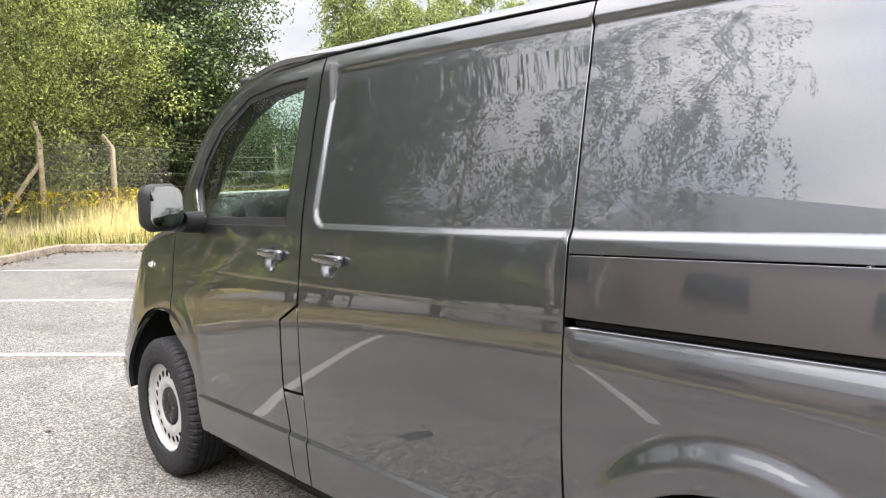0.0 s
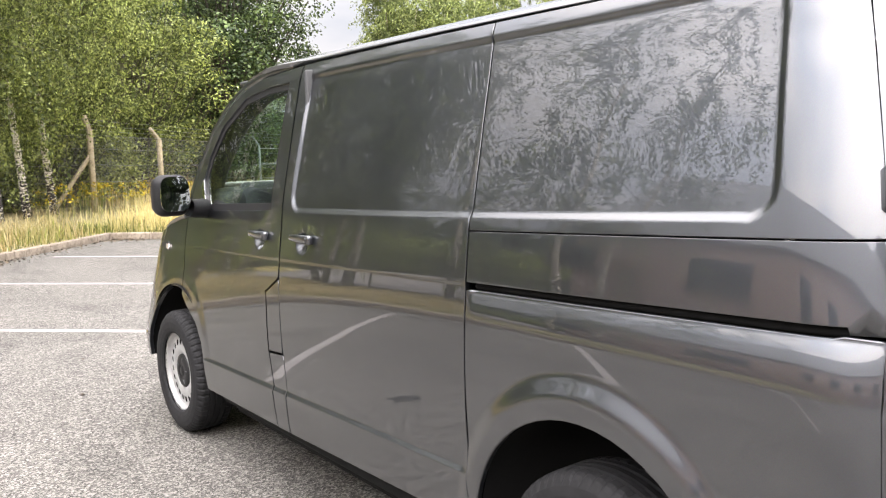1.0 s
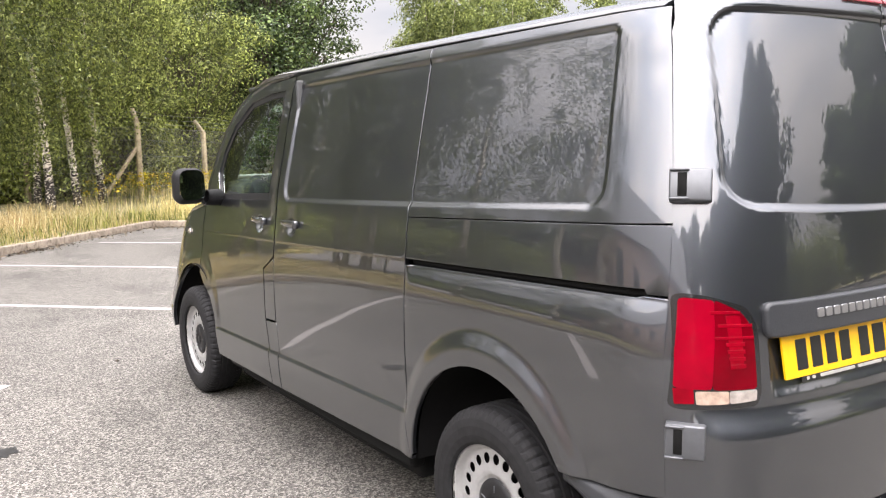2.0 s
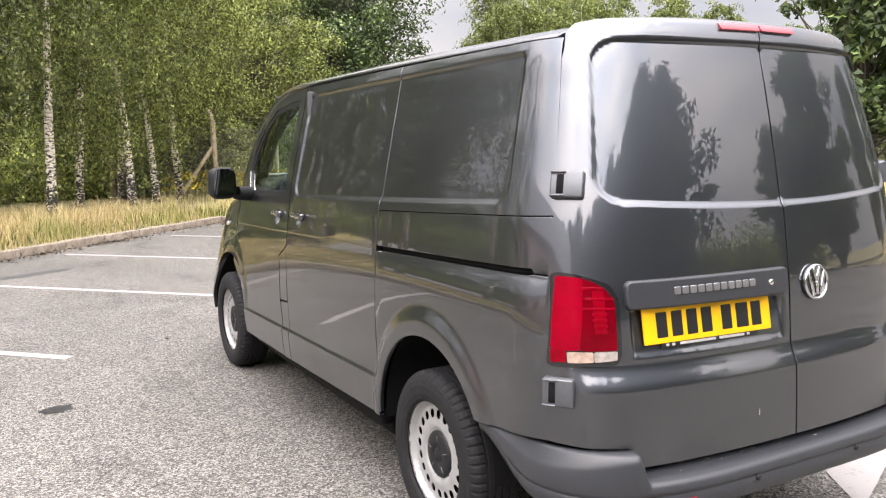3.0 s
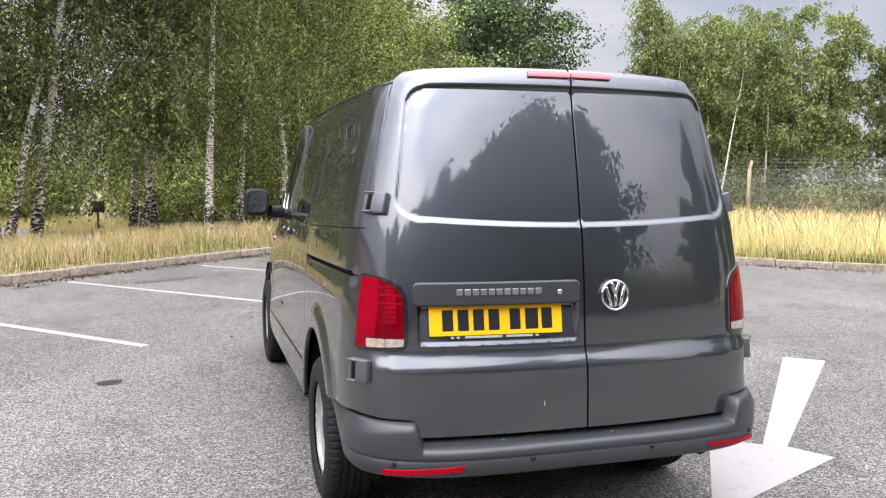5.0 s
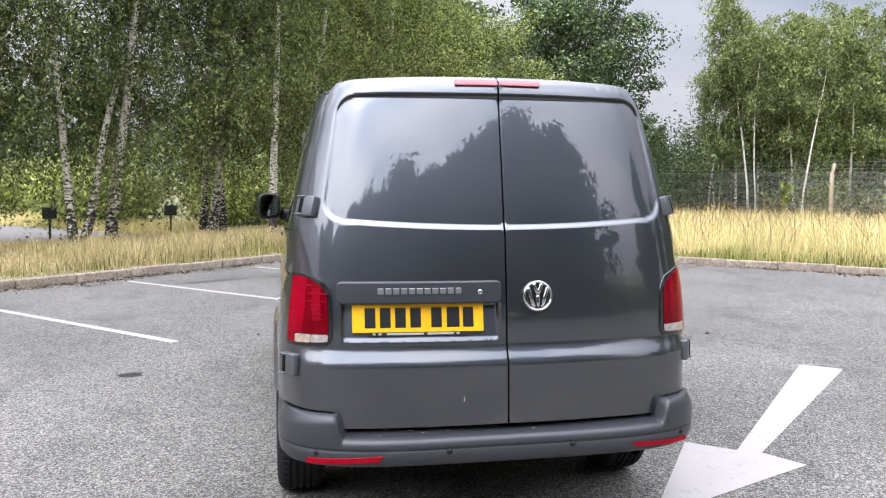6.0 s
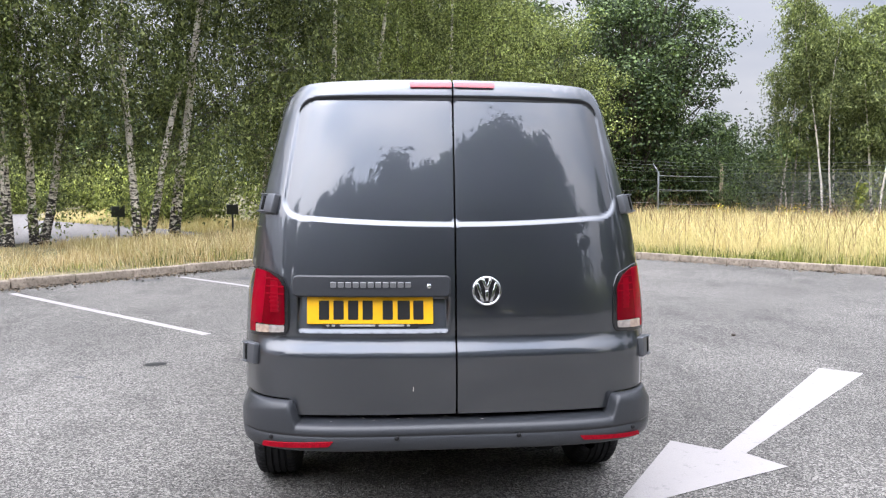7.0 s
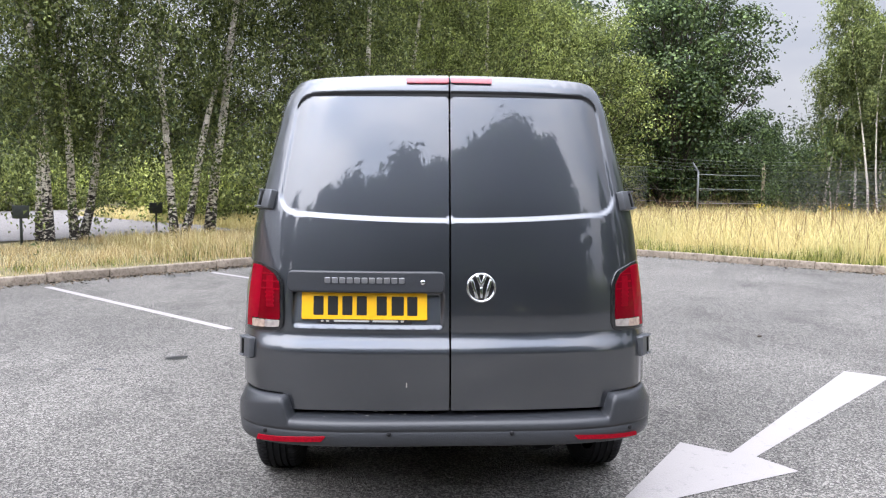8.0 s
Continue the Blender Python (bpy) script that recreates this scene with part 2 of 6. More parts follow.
BUMPER = simple("grained_grey_plastic", (0.030, 0.032, 0.036), 0.34, 0.0, 0.0, 260.0, 0.15, 0.25)
TRIM = simple("black_plastic_trim", (0.014, 0.014, 0.015), 0.5, 0, 0, 200.0, 0.2, 0.2, 0.25)
RUBBER = simple("tyre_rubber", (0.013, 0.013, 0.014), 0.78, 0, 0, 40.0, 0.3, 0.2, 0.25)
LINER = simple("wheel_arch_liner", (0.007, 0.007, 0.007), 0.9, spec=0.15)
RIM = simple("silver_wheel_paint", (0.33, 0.33, 0.325), 0.40, 0.2, 0.0, 18.0, 0.12)
HINGE = simple("grey_satin_paint", (0.12, 0.125, 0.135), 0.36, 0.55, 0.0, 60.0, 0.06)
CHROME = simple("bright_chrome", (0.78, 0.78, 0.79), 0.12, 1.0, 0, 30.0, 0.05)
SATIN = simple("satin_silver", (0.36, 0.36, 0.37), 0.28, 0.8, 0, 30.0, 0.05)
BADGE_BLACK = simple("badge_black", (0.012, 0.012, 0.013), 0.2, 0, 0.6)
PLATE = simple("yellow_plate", (0.80, 0.43, 0.004), 0.35, 0, 0.3, 30.0, 0.04)
PLATE_INK = simple("plate_black", (0.012, 0.012, 0.012), 0.35)
LABEL_INK = simple("label_white", (0.34, 0.33, 0.30), 0.5)
LAMP_RED = simple("red_lamp_lens", (0.20, 0.001, 0.008), 0.22, 0, 0.06, 25.0, 0.2, 0.0, 0.08)
LAMP_DARK = simple("dark_red_lamp_lens", (0.125, 0.0006, 0.005), 0.18, 0, 0.06, 9.0, 0.22, 0.0, 0.08)
LAMP_BRIGHT = simple("bright_red_lamp_lens", (0.215, 0.001, 0.010), 0.20, 0, 0.06, 9.0, 0.20, 0.0, 0.06)
LAMP_CLEAR = simple("clear_lamp_lens", (0.42, 0.37, 0.34), 0.12, 0.3, 0.6, 38.0, 0.35, 0.5)
LAMP_AMBER = simple("amber_lamp_lens", (0.40, 0.29, 0.23), 0.12, 0.1, 0.6, 38.0, 0.35, 0.5)
HIGH_LAMP = simple("pale_red_lamp_lens", (0.30, 0.035, 0.05), 0.2, 0, 0.8, 60.0, 0.12)
REFLECTOR = simple("red_reflector", (0.24, 0.002, 0.010), 0.25, 0, 0.05, 120.0, 0.35, 0.3, 0.10)
MIRROR = simple("mirror_silver", (0.62, 0.64, 0.65), 0.02, 1.0, 0, 5.0, 0.01)
INTERIOR = simple("cab_plastic", (0.015, 0.016, 0.017), 0.6, 0, 0, 120.0, 0.2, 0.2)
SEAT = simple("seat_cloth", (0.035, 0.036, 0.039), 0.9, 0, 0, 160.0, 0.25, 0.4)
GLASS = glass_mat("green_tinted_glass", (0.80, 0.94, 0.88))
BRICK = simple("red_brick", (0.60, 0.44, 0.38), 0.9, 0, 0, 9.0, 0.3)
ROOF = simple("grey_roof_sheet", (0.23, 0.235, 0.24), 0.7, 0, 0, 3.0, 0.2)
SIGN_DARK = simple("dark_green_metal", (0.025, 0.03, 0.026), 0.5, 0, 0, 20.0, 0.3)
YELLOW_FLOWER = leaf_mat("ragwort_flowers", (0.50, 0.36, 0.02), (0.72, 0.55, 0.04), 0.2)


# ---------------------------------------------------------------- mesh helpers
def mesh_np(name, verts, faces, smooth=False):
    me = bpy.data.meshes.new(name)
    verts = np.asarray(verts, dtype=np.float32)
    faces = np.asarray(faces, dtype=np.int32)
    k = faces.shape[1]
    me.vertices.add(len(verts))
    me.vertices.foreach_set("co", verts.ravel())
    me.loops.add(faces.size)
    me.loops.foreach_set("vertex_index", faces.ravel())
    me.polygons.add(len(faces))
    me.polygons.foreach_set("loop_start", np.arange(0, faces.size, k, dtype=np.int32))
    me.polygons.foreach_set("use_smooth", np.full(len(faces), smooth))
    me.update(calc_edges=True)
    return me


def part(name, data, material, parent=None, label=""):
    if isinstance(data, bmesh.types.BMesh):
        me = bpy.data.meshes.new(name)
        data.to_mesh(me)
        data.free()
        data = me
    if material is not None and not data.materials:
        data.materials.append(material)
    ob = new(name, data)
    if parent is not None:
        ob.parent = parent
    if label:
        ob["label"] = label
    return ob


def thing(name, label, category, group="", kind="", at=None):
    ob = new(name)
    ob.empty_display_size = 0.1
    if at is not None:
        ob.matrix_world = at
    return tagged(ob, label, category, group, kind)


def box(size, at=(0, 0, 0), bevel=0.0, seg=2, m=None):
    bm = bmesh.new()
    bmesh.ops.create_cube(bm, size=1.0)
    bmesh.ops.scale(bm, vec=size, verts=bm.verts)
    if bevel:
        bmesh.ops.bevel(bm, geom=list(bm.edges), offset=bevel, segments=seg, profile=0.5, affect="EDGES")
        for f in bm.faces:
            f.smooth = True
    bmesh.ops.translate(bm, vec=at, verts=bm.verts)
    if m is not None:
        bmesh.ops.transform(bm, matrix=m, verts=bm.verts)
    return bm


def join_bm(*bms):
    out = bmesh.new()
    for b in bms:
        me = bpy.data.meshes.new("tmp")
        b.to_mesh(me)
        b.free()
        out.from_mesh(me)
        bpy.data.meshes.remove(me)
    return out


def tube_np(points, radii, sides=7):
    """Verts and quads of one tapered tube through points."""
    p = np.asarray(points, float)
    n = len(p)
    tang = np.gradient(p, axis=0)
    tang /= np.linalg.norm(tang, axis=1)[:, None] + 1e-9
    ref = np.where(np.abs(tang[:, 2:3]) > 0.9, np.array([[1.0, 0, 0]]), np.array([[0, 0, 1.0]]))
    a = np.cross(tang, ref)
    a /= np.linalg.norm(a, axis=1)[:, None] + 1e-9
    b = np.cross(tang, a)
    ang = np.linspace(0, 2 * np.pi, sides, endpoint=False)
    ring = a[:, None, :] * np.cos(ang)[None, :, None] + b[:, None, :] * np.sin(ang)[None, :, None]
    v = (p[:, None, :] + ring * np.asarray(radii, float)[:, None, None]).reshape(-1, 3)
    i = np.arange(n - 1)[:, None] * sides
    j = np.arange(sides)[None, :]
    k = (j + 1) % sides
    f = np.stack([i + j, i + k, i + sides + k, i + sides + j], -1).reshape(-1, 4)
    return v, f


def merge_np(chunks):
    vs, fs, o = [], [], 0
    for v, f in chunks:
        vs.append(v)
        fs.append(f + o)
        o += len(v)
    return np.concatenate(vs), np.concatenate(fs)


def lathe(profile, seg=48, axis="x", closed=False):
    """Turn (radius, along) pairs about an axis."""
    pr = np.asarray(profile, float)
    ang = np.linspace(0, 2 * np.pi, seg, endpoint=False)
    n = len(pr)
    r, h = pr[:, 0][:, None], pr[:, 1][:, None]
    c, s = np.cos(ang)[None], np.sin(ang)[None]
    hh = np.repeat(h, seg, 1)
    v = np.stack([hh, r * c, r * s] if axis == "x" else [r * c, r * s, hh], -1).reshape(-1, 3)
    i = (np.arange(n - 1) * seg)[:, None]
    j = np.arange(seg)[None]
    k = (j + 1) % seg
    f = np.stack([i + j, i + k, i + seg + k, i + seg + j], -1).reshape(-1, 4)
    return v, f


# ---------------------------------------------------------------- ground
# Bays run along S and sit side by side along D.
S_DIR, D_DIR = (0.700, -0.714), (0.714, 0.700)
S_KERB, D_KERB, S_END = -9.05, 11.6, -4.08


def sd(s, d):
    return (s * S_DIR[0] + d * D_DIR[0], s * S_DIR[1] + d * D_DIR[1])


S_ANGLE = math.degrees(math.atan2(S_DIR[1], S_DIR[0]))


def flat(points, z, name):
    bm = bmesh.new()
    bm.faces.new([bm.verts.new((x, y, z)) for x, y in points])
    me = bpy.data.meshes.new(name)
    bm.normal_update()
    for f in bm.faces:
        if f.normal.z < 0:
            f.normal_flip()
    bm.to_mesh(me)
    bm.free()
    return me


ground = part("ground", flat([(-900, -900), (900, -900), (900, 900), (-900, 900)], -0.50, "ground"), SOIL)
tagged(ground, "dry earth with straw thatch under grass and trees", "ground", kind="structure")
# car park tarmac, one slab bounded by the two kerbs
car_park = part("pavement", flat([sd(S_KERB, -45), sd(S_KERB, D_KERB), sd(45, D_KERB), sd(45, -45)], 0.0, "pavement"), ASPHALT)
tagged(car_park, "worn grey asphalt car park with dark patches", "car park", kind="structure")
# paler paved yard behind the birch verge
yard = part("yard_pavement", flat([sd(-15.1, -40), sd(-15.1, 8.6), sd(-31, 12.5), sd(-31, -40)], 0.175, "yard"), concrete_mat("pale_concrete_yard", (0.19, 0.175, 0.17), (0.30, 0.28, 0.27)))
tagged(yard, "pale concrete yard beyond the birch verge", "pavement", kind="structure")


def verge_height(s, d):
    """Planted ground: a gentle rise behind the west kerb, a fall away behind the north one."""
    north = 0.09 - 0.44 * np.clip((d - D_KERB) / 22.0, 0, 1)
    west = 0.09 + 0.06 * np.clip((S_KERB - s) / 4.0, 0, 1)
    return np.where(d > D_KERB, north + (west - 0.09) * np.clip(1 - (d - D_KERB) / 6.0, 0, 1), west)


def land(x, y):
    """Height of the planted ground at a place."""
    return float(verge_height(np.asarray(x * S_DIR[0] + y * S_DIR[1]), np.asarray(x * D_DIR[0] + y * D_DIR[1])))


def verge(name, s0, s1, d0, d1, label):
    bm = bmesh.new()
    ns, nd = 90, 60
    grid = [[bm.verts.new((*sd(s0 + (s1 - s0) * i / ns, d0 + (d1 - d0) * j / nd),
                           float(verge_height(np.asarray(s0 + (s1 - s0) * i / ns), np.asarray(d0 + (d1 - d0) * j / nd)))
                           + 0.03 * noise.noise((i * 0.7, j * 0.7, s0)))) for j in range(nd + 1)] for i in range(ns + 1)]
    for i in range(ns):
        for j in range(nd):
            f = bm.faces.new((grid[i][j], grid[i + 1][j], grid[i + 1][j + 1], grid[i][j + 1]))
            f.smooth = True
    bmesh.ops.recalc_face_normals(bm, faces=bm.faces)
    if bm.faces[0].normal.z < 0:
        bmesh.ops.reverse_faces(bm, faces=bm.faces)
    return tagged(part(name, bm, SOIL), label, "verge", kind="structure")


verge("verge_west", S_KERB - 0.13, -75, -60, D_KERB + 0.13, "dry soil of the birch verge behind the kerb")
verge("verge_north", 45, -75, D_KERB + 0.13, 80, "dry soil of the grass bank behind the kerb")


def painted_line(points, label, name="bay_line"):
    ob = part(name, flat(points, 0.004, name), LINE)
    return tagged(ob, label, "road marking", group="painted bay lines" if name == "bay_line" else "", kind="structure")


def strip(s0, s1, d, w=0.10):
    return [sd(s0, d - w / 2), sd(s1, d - w / 2), sd(s1, d + w / 2), sd(s0, d + w / 2)]


for d in (-8.85, -6.3, -3.75, -1.2, 1.34, 3.88, 6.45, 9.05):
    painted_line(strip(-8.55, S_END, d), "worn white painted parking bay line on asphalt")
arrow_pts = [(3.32, 1.95), (3.57, 1.74), (1.735, -0.005), (1.86, -0.23), (0.74, -0.72), (1.40, 0.25), (1.62, 0.06)]
painted_line(arrow_pts, "worn white painted direction arrow on asphalt", "road_arrow")


def kerb_run(name, along, start, stop, fixed, label):
    """Kerb stones end to end, each a stone of its own."""
    k = thing(name, label, "kerb", kind="structure")
    bm = box((0.905, 0.125, 0.28), (0, 0, -0.015), 0.02, 2)
    me = bpy.data.meshes.new("kerb_stone")
    bm.to_mesh(me)
    bm.free()
    me.materials.append(KERB)
    n = math.ceil((stop - start) / 0.915)
    start = stop - 0.915 * n if along == "d" else start
    rng = random.Random(5 if along == "d" else 9)
    for i in range(n):
        p = start + 0.915 * (i + 0.5)
        x, y = sd(fixed, p) if along == "d" else sd(p, fixed)
        ob = new("kerb_stone", me)
        turn = S_ANGLE + (90 if along == "d" else 0)
        ob.matrix_world = pose(x, y, rng.uniform(-0.008, 0.008), rng.uniform(-1, 1), rng.uniform(-0.4, 0.4), turn + rng.uniform(-0.5, 0.5))
        ob.parent = k
    return k


kerb_run("kerb_west", "d", -26, D_KERB, S_KERB - 0.06, "row of weathered concrete kerb stones along the verge")
kerb_run("kerb_north", "s", S_KERB - 0.13, 26, D_KERB + 0.06, "row of weathered concrete kerb stones along the grass bank")


# ---------------------------------------------------------------- the van's surfaces
# Origin under the rear axle, y forward, the rear bowed in plan and turned into the sides by plan().
Z_W = (0.25, 0.34, 0.60, 0.80, 1.00, 1.10, 1.28, 1.50, 1.70, 1.87, 1.905, 1.935, 1.955)
W_W = (0.885, 0.900, 0.910, 0.913, 0.907, 0.898, 0.877, 0.830, 0.783, 0.735, 0.716, 0.680, 0.620)
Z_R = (0.30, 0.54, 0.80, 1.05, 1.323, 1.60, 1.70, 1.80, 1.86, 1.886, 1.925, 1.950)
Y_R = (-0.915, -0.915, -0.905, -0.888, -0.852, -0.798, -0.7762, -0.7529, -0.7379, -0.7306, -0.7160, -0.680)
REAR_ARCH, FRONT_ARCH, ARCH_R = (0.02, 0.385), (3.02, 0.375), 0.425


_Q = 1 - (1 - np.linspace(0, 1, 8001)) ** 3


def plan(q):
    """How far forward of its middle the rear lies at a share q of the half width."""
    q = np.clip(q, 0, 1)
    return 0.09 * q**2 + 0.29 * (1 - (1 - q**9) ** (1 / 2.2))


_Y = plan(_Q)


def smooth_table(z, xs, ys):
    """Cubic through a table, by numpy only."""
    xs, ys = np.asarray(xs), np.asarray(ys)
    m = np.gradient(ys, xs)
    i = np.clip(np.searchsorted(xs, z) - 1, 0, len(xs) - 2)
    h = xs[i + 1] - xs[i]
    t = np.clip((z - xs[i]) / h, -0.5, 1.5)
    return ((2 * t**3 - 3 * t**2 + 1) * ys[i] + (t**3 - 2 * t**2 + t) * h * m[i]
            + (-2 * t**3 + 3 * t**2) * ys[i + 1] + (t**3 - t**2) * h * m[i + 1])


def sstep(a, b, x):
    t = np.clip((x - a) / (b - a), 0, 1)
    return t * t * (3 - 2 * t)


def half_width(y, z):
    w = smooth_table(z, Z_W, W_W)
    k = np.clip((z - 0.5) / 0.7, 0, 1)
    d = np.where(y < 1.7, 0.017 * (y - 0.35) ** 2, 0.031 + 0.046 * (y - 1.7) + 0.012 * (y - 1.7) ** 2)
    nose = 0.13 * sstep(3.2, 3.95, y) ** 2 + 0.25 * np.clip((y - 3.55) / 0.4, 0, 1) ** 3
    return w - d * k - nose


def y_rear(z):
    return smooth_table(z, Z_R, Y_R)


def corner_x(y, z):
    """Share of the half width left at y as the side turns into the rear."""
    return np.interp(y - y_rear(z), _Y, _Q)


def rounded_box(u, v, cu, cv, hu, hv, r):
    qu, qv = np.abs(u - cu) - hu + r, np.abs(v - cv) - hv + r
    return np.hypot(np.maximum(qu, 0), np.maximum(qv, 0)) + np.minimum(np.maximum(qu, qv), 0) - r


def side_recess(y, z):
    lift = -0.036 * (y - 0.5) + 0.004 * (y - 0.5) ** 2
    y = y - 0.10 * (z - 1.33) * np.clip((0.3 - y) / 0.5, 0, 1)
    return rounded_box(y, z - np.where(z < 1.55, lift, 0.25 * lift), 0.620, 1.567, 1.077, 0.267, np.where(z > 1.6, 0.036, 0.075))


def crease_low(y):
    return 0.545 - 0.022 * (y - 0.4)


def crease_high(y):
    return 1.107 - 0.034 * (y - 0.5)


def side_disp(y, z):
    d = -0.012 * (1 - sstep(-0.020, 0.004, side_recess(y, z)))
    d = d - 0.0010 * (1 - sstep(crease_high(y) - 0.010, crease_high(y) + 0.004, z)) * sstep(0.46, 0.50, y)
    d = d + 0.010 * (1 - sstep(crease_low(y) - 0.016, crease_low(y) + 0.002, z))
    # the hip under the door rail leans in, more so towards the rear
    hip = np.clip((0.5 - y) / 1.0, 0, 1)
    tall = 0.085 + 0.045 * hip
    top = 1.128 - 0.030 * y
    roll = np.clip((z - (top - 0.030 - tall)) / tall, 0, 1) * (1 - sstep(0.46, 0.50, y)) * (1 - sstep(top - 0.02, top - 0.002, z))
    d = d - (0.010 + 0.006 * hip) * roll**3
    for (cy, cz), grow in ((REAR_ARCH, 0.021), (FRONT_ARCH, 0.004)):
        r = np.hypot(y - cy, (z - cz) * 0.96)
        ring = 1 - sstep(ARCH_R + 0.026, ARCH_R + 0.100, r)
        d = np.maximum(d, d * (1 - ring) + grow * ring * sstep(0.30, 0.46, z + 0.1))
    for cy, cz in ((1.985, 1.132), (1.560, 1.144)):
        d = d - 0.020 * (1 - sstep(0.2, 1.0, np.hypot((y - cy) / 0.062, (z - cz) / 0.050)))
    return d


def side_surf(sign, off=0.0):
    def f(u, v):
        u, v = np.asarray(u, float), np.asarray(v, float)
        x = half_width(u, v) * corner_x(u, v) + side_disp(u, v) * sstep(-0.74, -0.60, u) + off
        return np.stack([sign * x, u, v], -1)
    return f


def rear_recess(x, z):
    ax = np.abs(x)
    zb = 1.320 + 0.030 * (ax / 0.7) ** 2
    return rounded_box(ax / (0.655 + 0.155 * (1.861 - z)) * 0.69, z, 0.0, (zb + 1.866) / 2, 0.69, (1.866 - zb) / 2, 0.085)


def rear_disp(x, z):
    d = -0.012 * (1 - sstep(-0.018, 0.005, rear_recess(x, z)))
    plate = rounded_box(x, z, -0.344, 0.955, 0.315, 0.080, 0.02)
    d = d - (0.006 + 0.026 * np.clip((z - 0.885) / 0.15, 0, 1)) * (1 - sstep(-0.016, 0.004, plate))
    return d + 0.024 * (1 - sstep(0.775, 0.862, z))


def rear_surf(off=0.0):
    def f(u, v):
        u, v = np.asarray(u, float), np.asarray(v, float)
        w = half_width(np.full_like(v, -0.55), v)
        q = np.clip(np.abs(u) / w, 0, 0.9995)
        y = y_rear(v) + plan(q)
        return np.stack([u, y - rear_disp(u, v) * (1 - sstep(0.88, 0.97, q)) - off, v], -1)
    return f


def seam_share(z):
    """Share of the half width at which the rear doors end: wider below the belt."""
    return 0.957 + 0.0105 * np.clip((1.30 - np.asarray(z)) / 0.30, 0, 1)


def door_edge(z):
    """Half width at which the rear doors meet the sides."""
    return half_width(np.asarray(-0.55), np.asarray(z)) * seam_share(z)


def roof_half(v):
    return half_width(np.clip(v, -0.3, 3), np.full_like(v, 1.880)) * corner_x(v, np.full_like(v, 1.880))


def roof_surf(u, v):
    u, v = np.asarray(u, float), np.asarray(v, float)
    w = np.maximum(roof_half(v), 0.70) + 0.001
    side = np.clip(1 - np.clip(np.abs(u) / w, 0, 1) ** 3.0, 0, 1) ** 0.62
    tail = 1 - 0.30 * np.clip((0.1 - v) / 0.80, 0, 1) ** 2.5
    nose = np.clip((v - 2.05) / 0.5, 0, 1) ** 2
    return np.stack([u, v, 1.879 + 0.085 * side * tail - 0.074 * nose + 0.006 * np.sin(v)], -1)


def inside(poly, u, v):
    """Even-odd test of many points against one outline."""
    p = np.asarray(poly, float)
    a, b = p, np.roll(p, -1, 0)
    res = np.zeros(len(u), bool)
    for (x0, y0), (x1, y1) in zip(a, b):
        if y0 == y1:
            continue
        hit = ((y0 > v) != (y1 > v)) & (u < (x1 - x0) * (v - y0) / (y1 - y0) + x0)
        res ^= hit
    return res


def seg_distance(poly, u, v):
    p = np.asarray(poly, float)
    best = np.full(len(u), 9.0)
    for a, b in zip(p, np.roll(p, -1, 0)):
        e = b - a
        L = float(e @ e) or 1e-12
        t = np.clip(((u - a[0]) * e[0] + (v - a[1]) * e[1]) / L, 0, 1)
        best = np.minimum(best, np.hypot(u - a[0] - t * e[0], v - a[1] - t * e[1]))
    return best


def resample(poly, step):
    out = []
    for a, b in zip(poly, list(poly[1:]) + [poly[0]]):
        n = max(1, int(math.dist(a, b) / step + 0.999))
        out += [(a[0] + (b[0] - a[0]) * i / n, a[1] + (b[1] - a[1]) * i / n) for i in range(n)]
    return out


def soften(poly, r, seg=4):
    """Round every corner of an outline by r."""
    out = []
    n = len(poly)
    for i in range(n):
        p, a, b = Vector(poly[i]), Vector(poly[i - 1]), Vector(poly[(i + 1) % n])
        da, db = a - p, b - p
        k = min(r, da.length * 0.45, db.length * 0.45)
        if da.angle(db, 0) > 2.9:
            out.append(tuple(p))
            continue
        s, e = p + da.normalized() * k, p + db.normalized() * k
        out += [tuple(s.lerp(p, t).lerp(p.lerp(e, t), t)) for t in [j / seg for j in range(seg + 1)]]
    return out


from mathutils import geometry


def normals_of(surf, u, v, out, e=8e-4):
    du = surf(u + e, v) - surf(u - e, v)
    dv = surf(u, v + e) - surf(u, v - e)
    n = np.cross(du, dv)
    n /= np.linalg.norm(n, axis=1)[:, None] + 1e-12
    flip = np.sign((n * np.asarray(out)).sum(1))
    flip[flip == 0] = 1
    return n * flip[:, None]


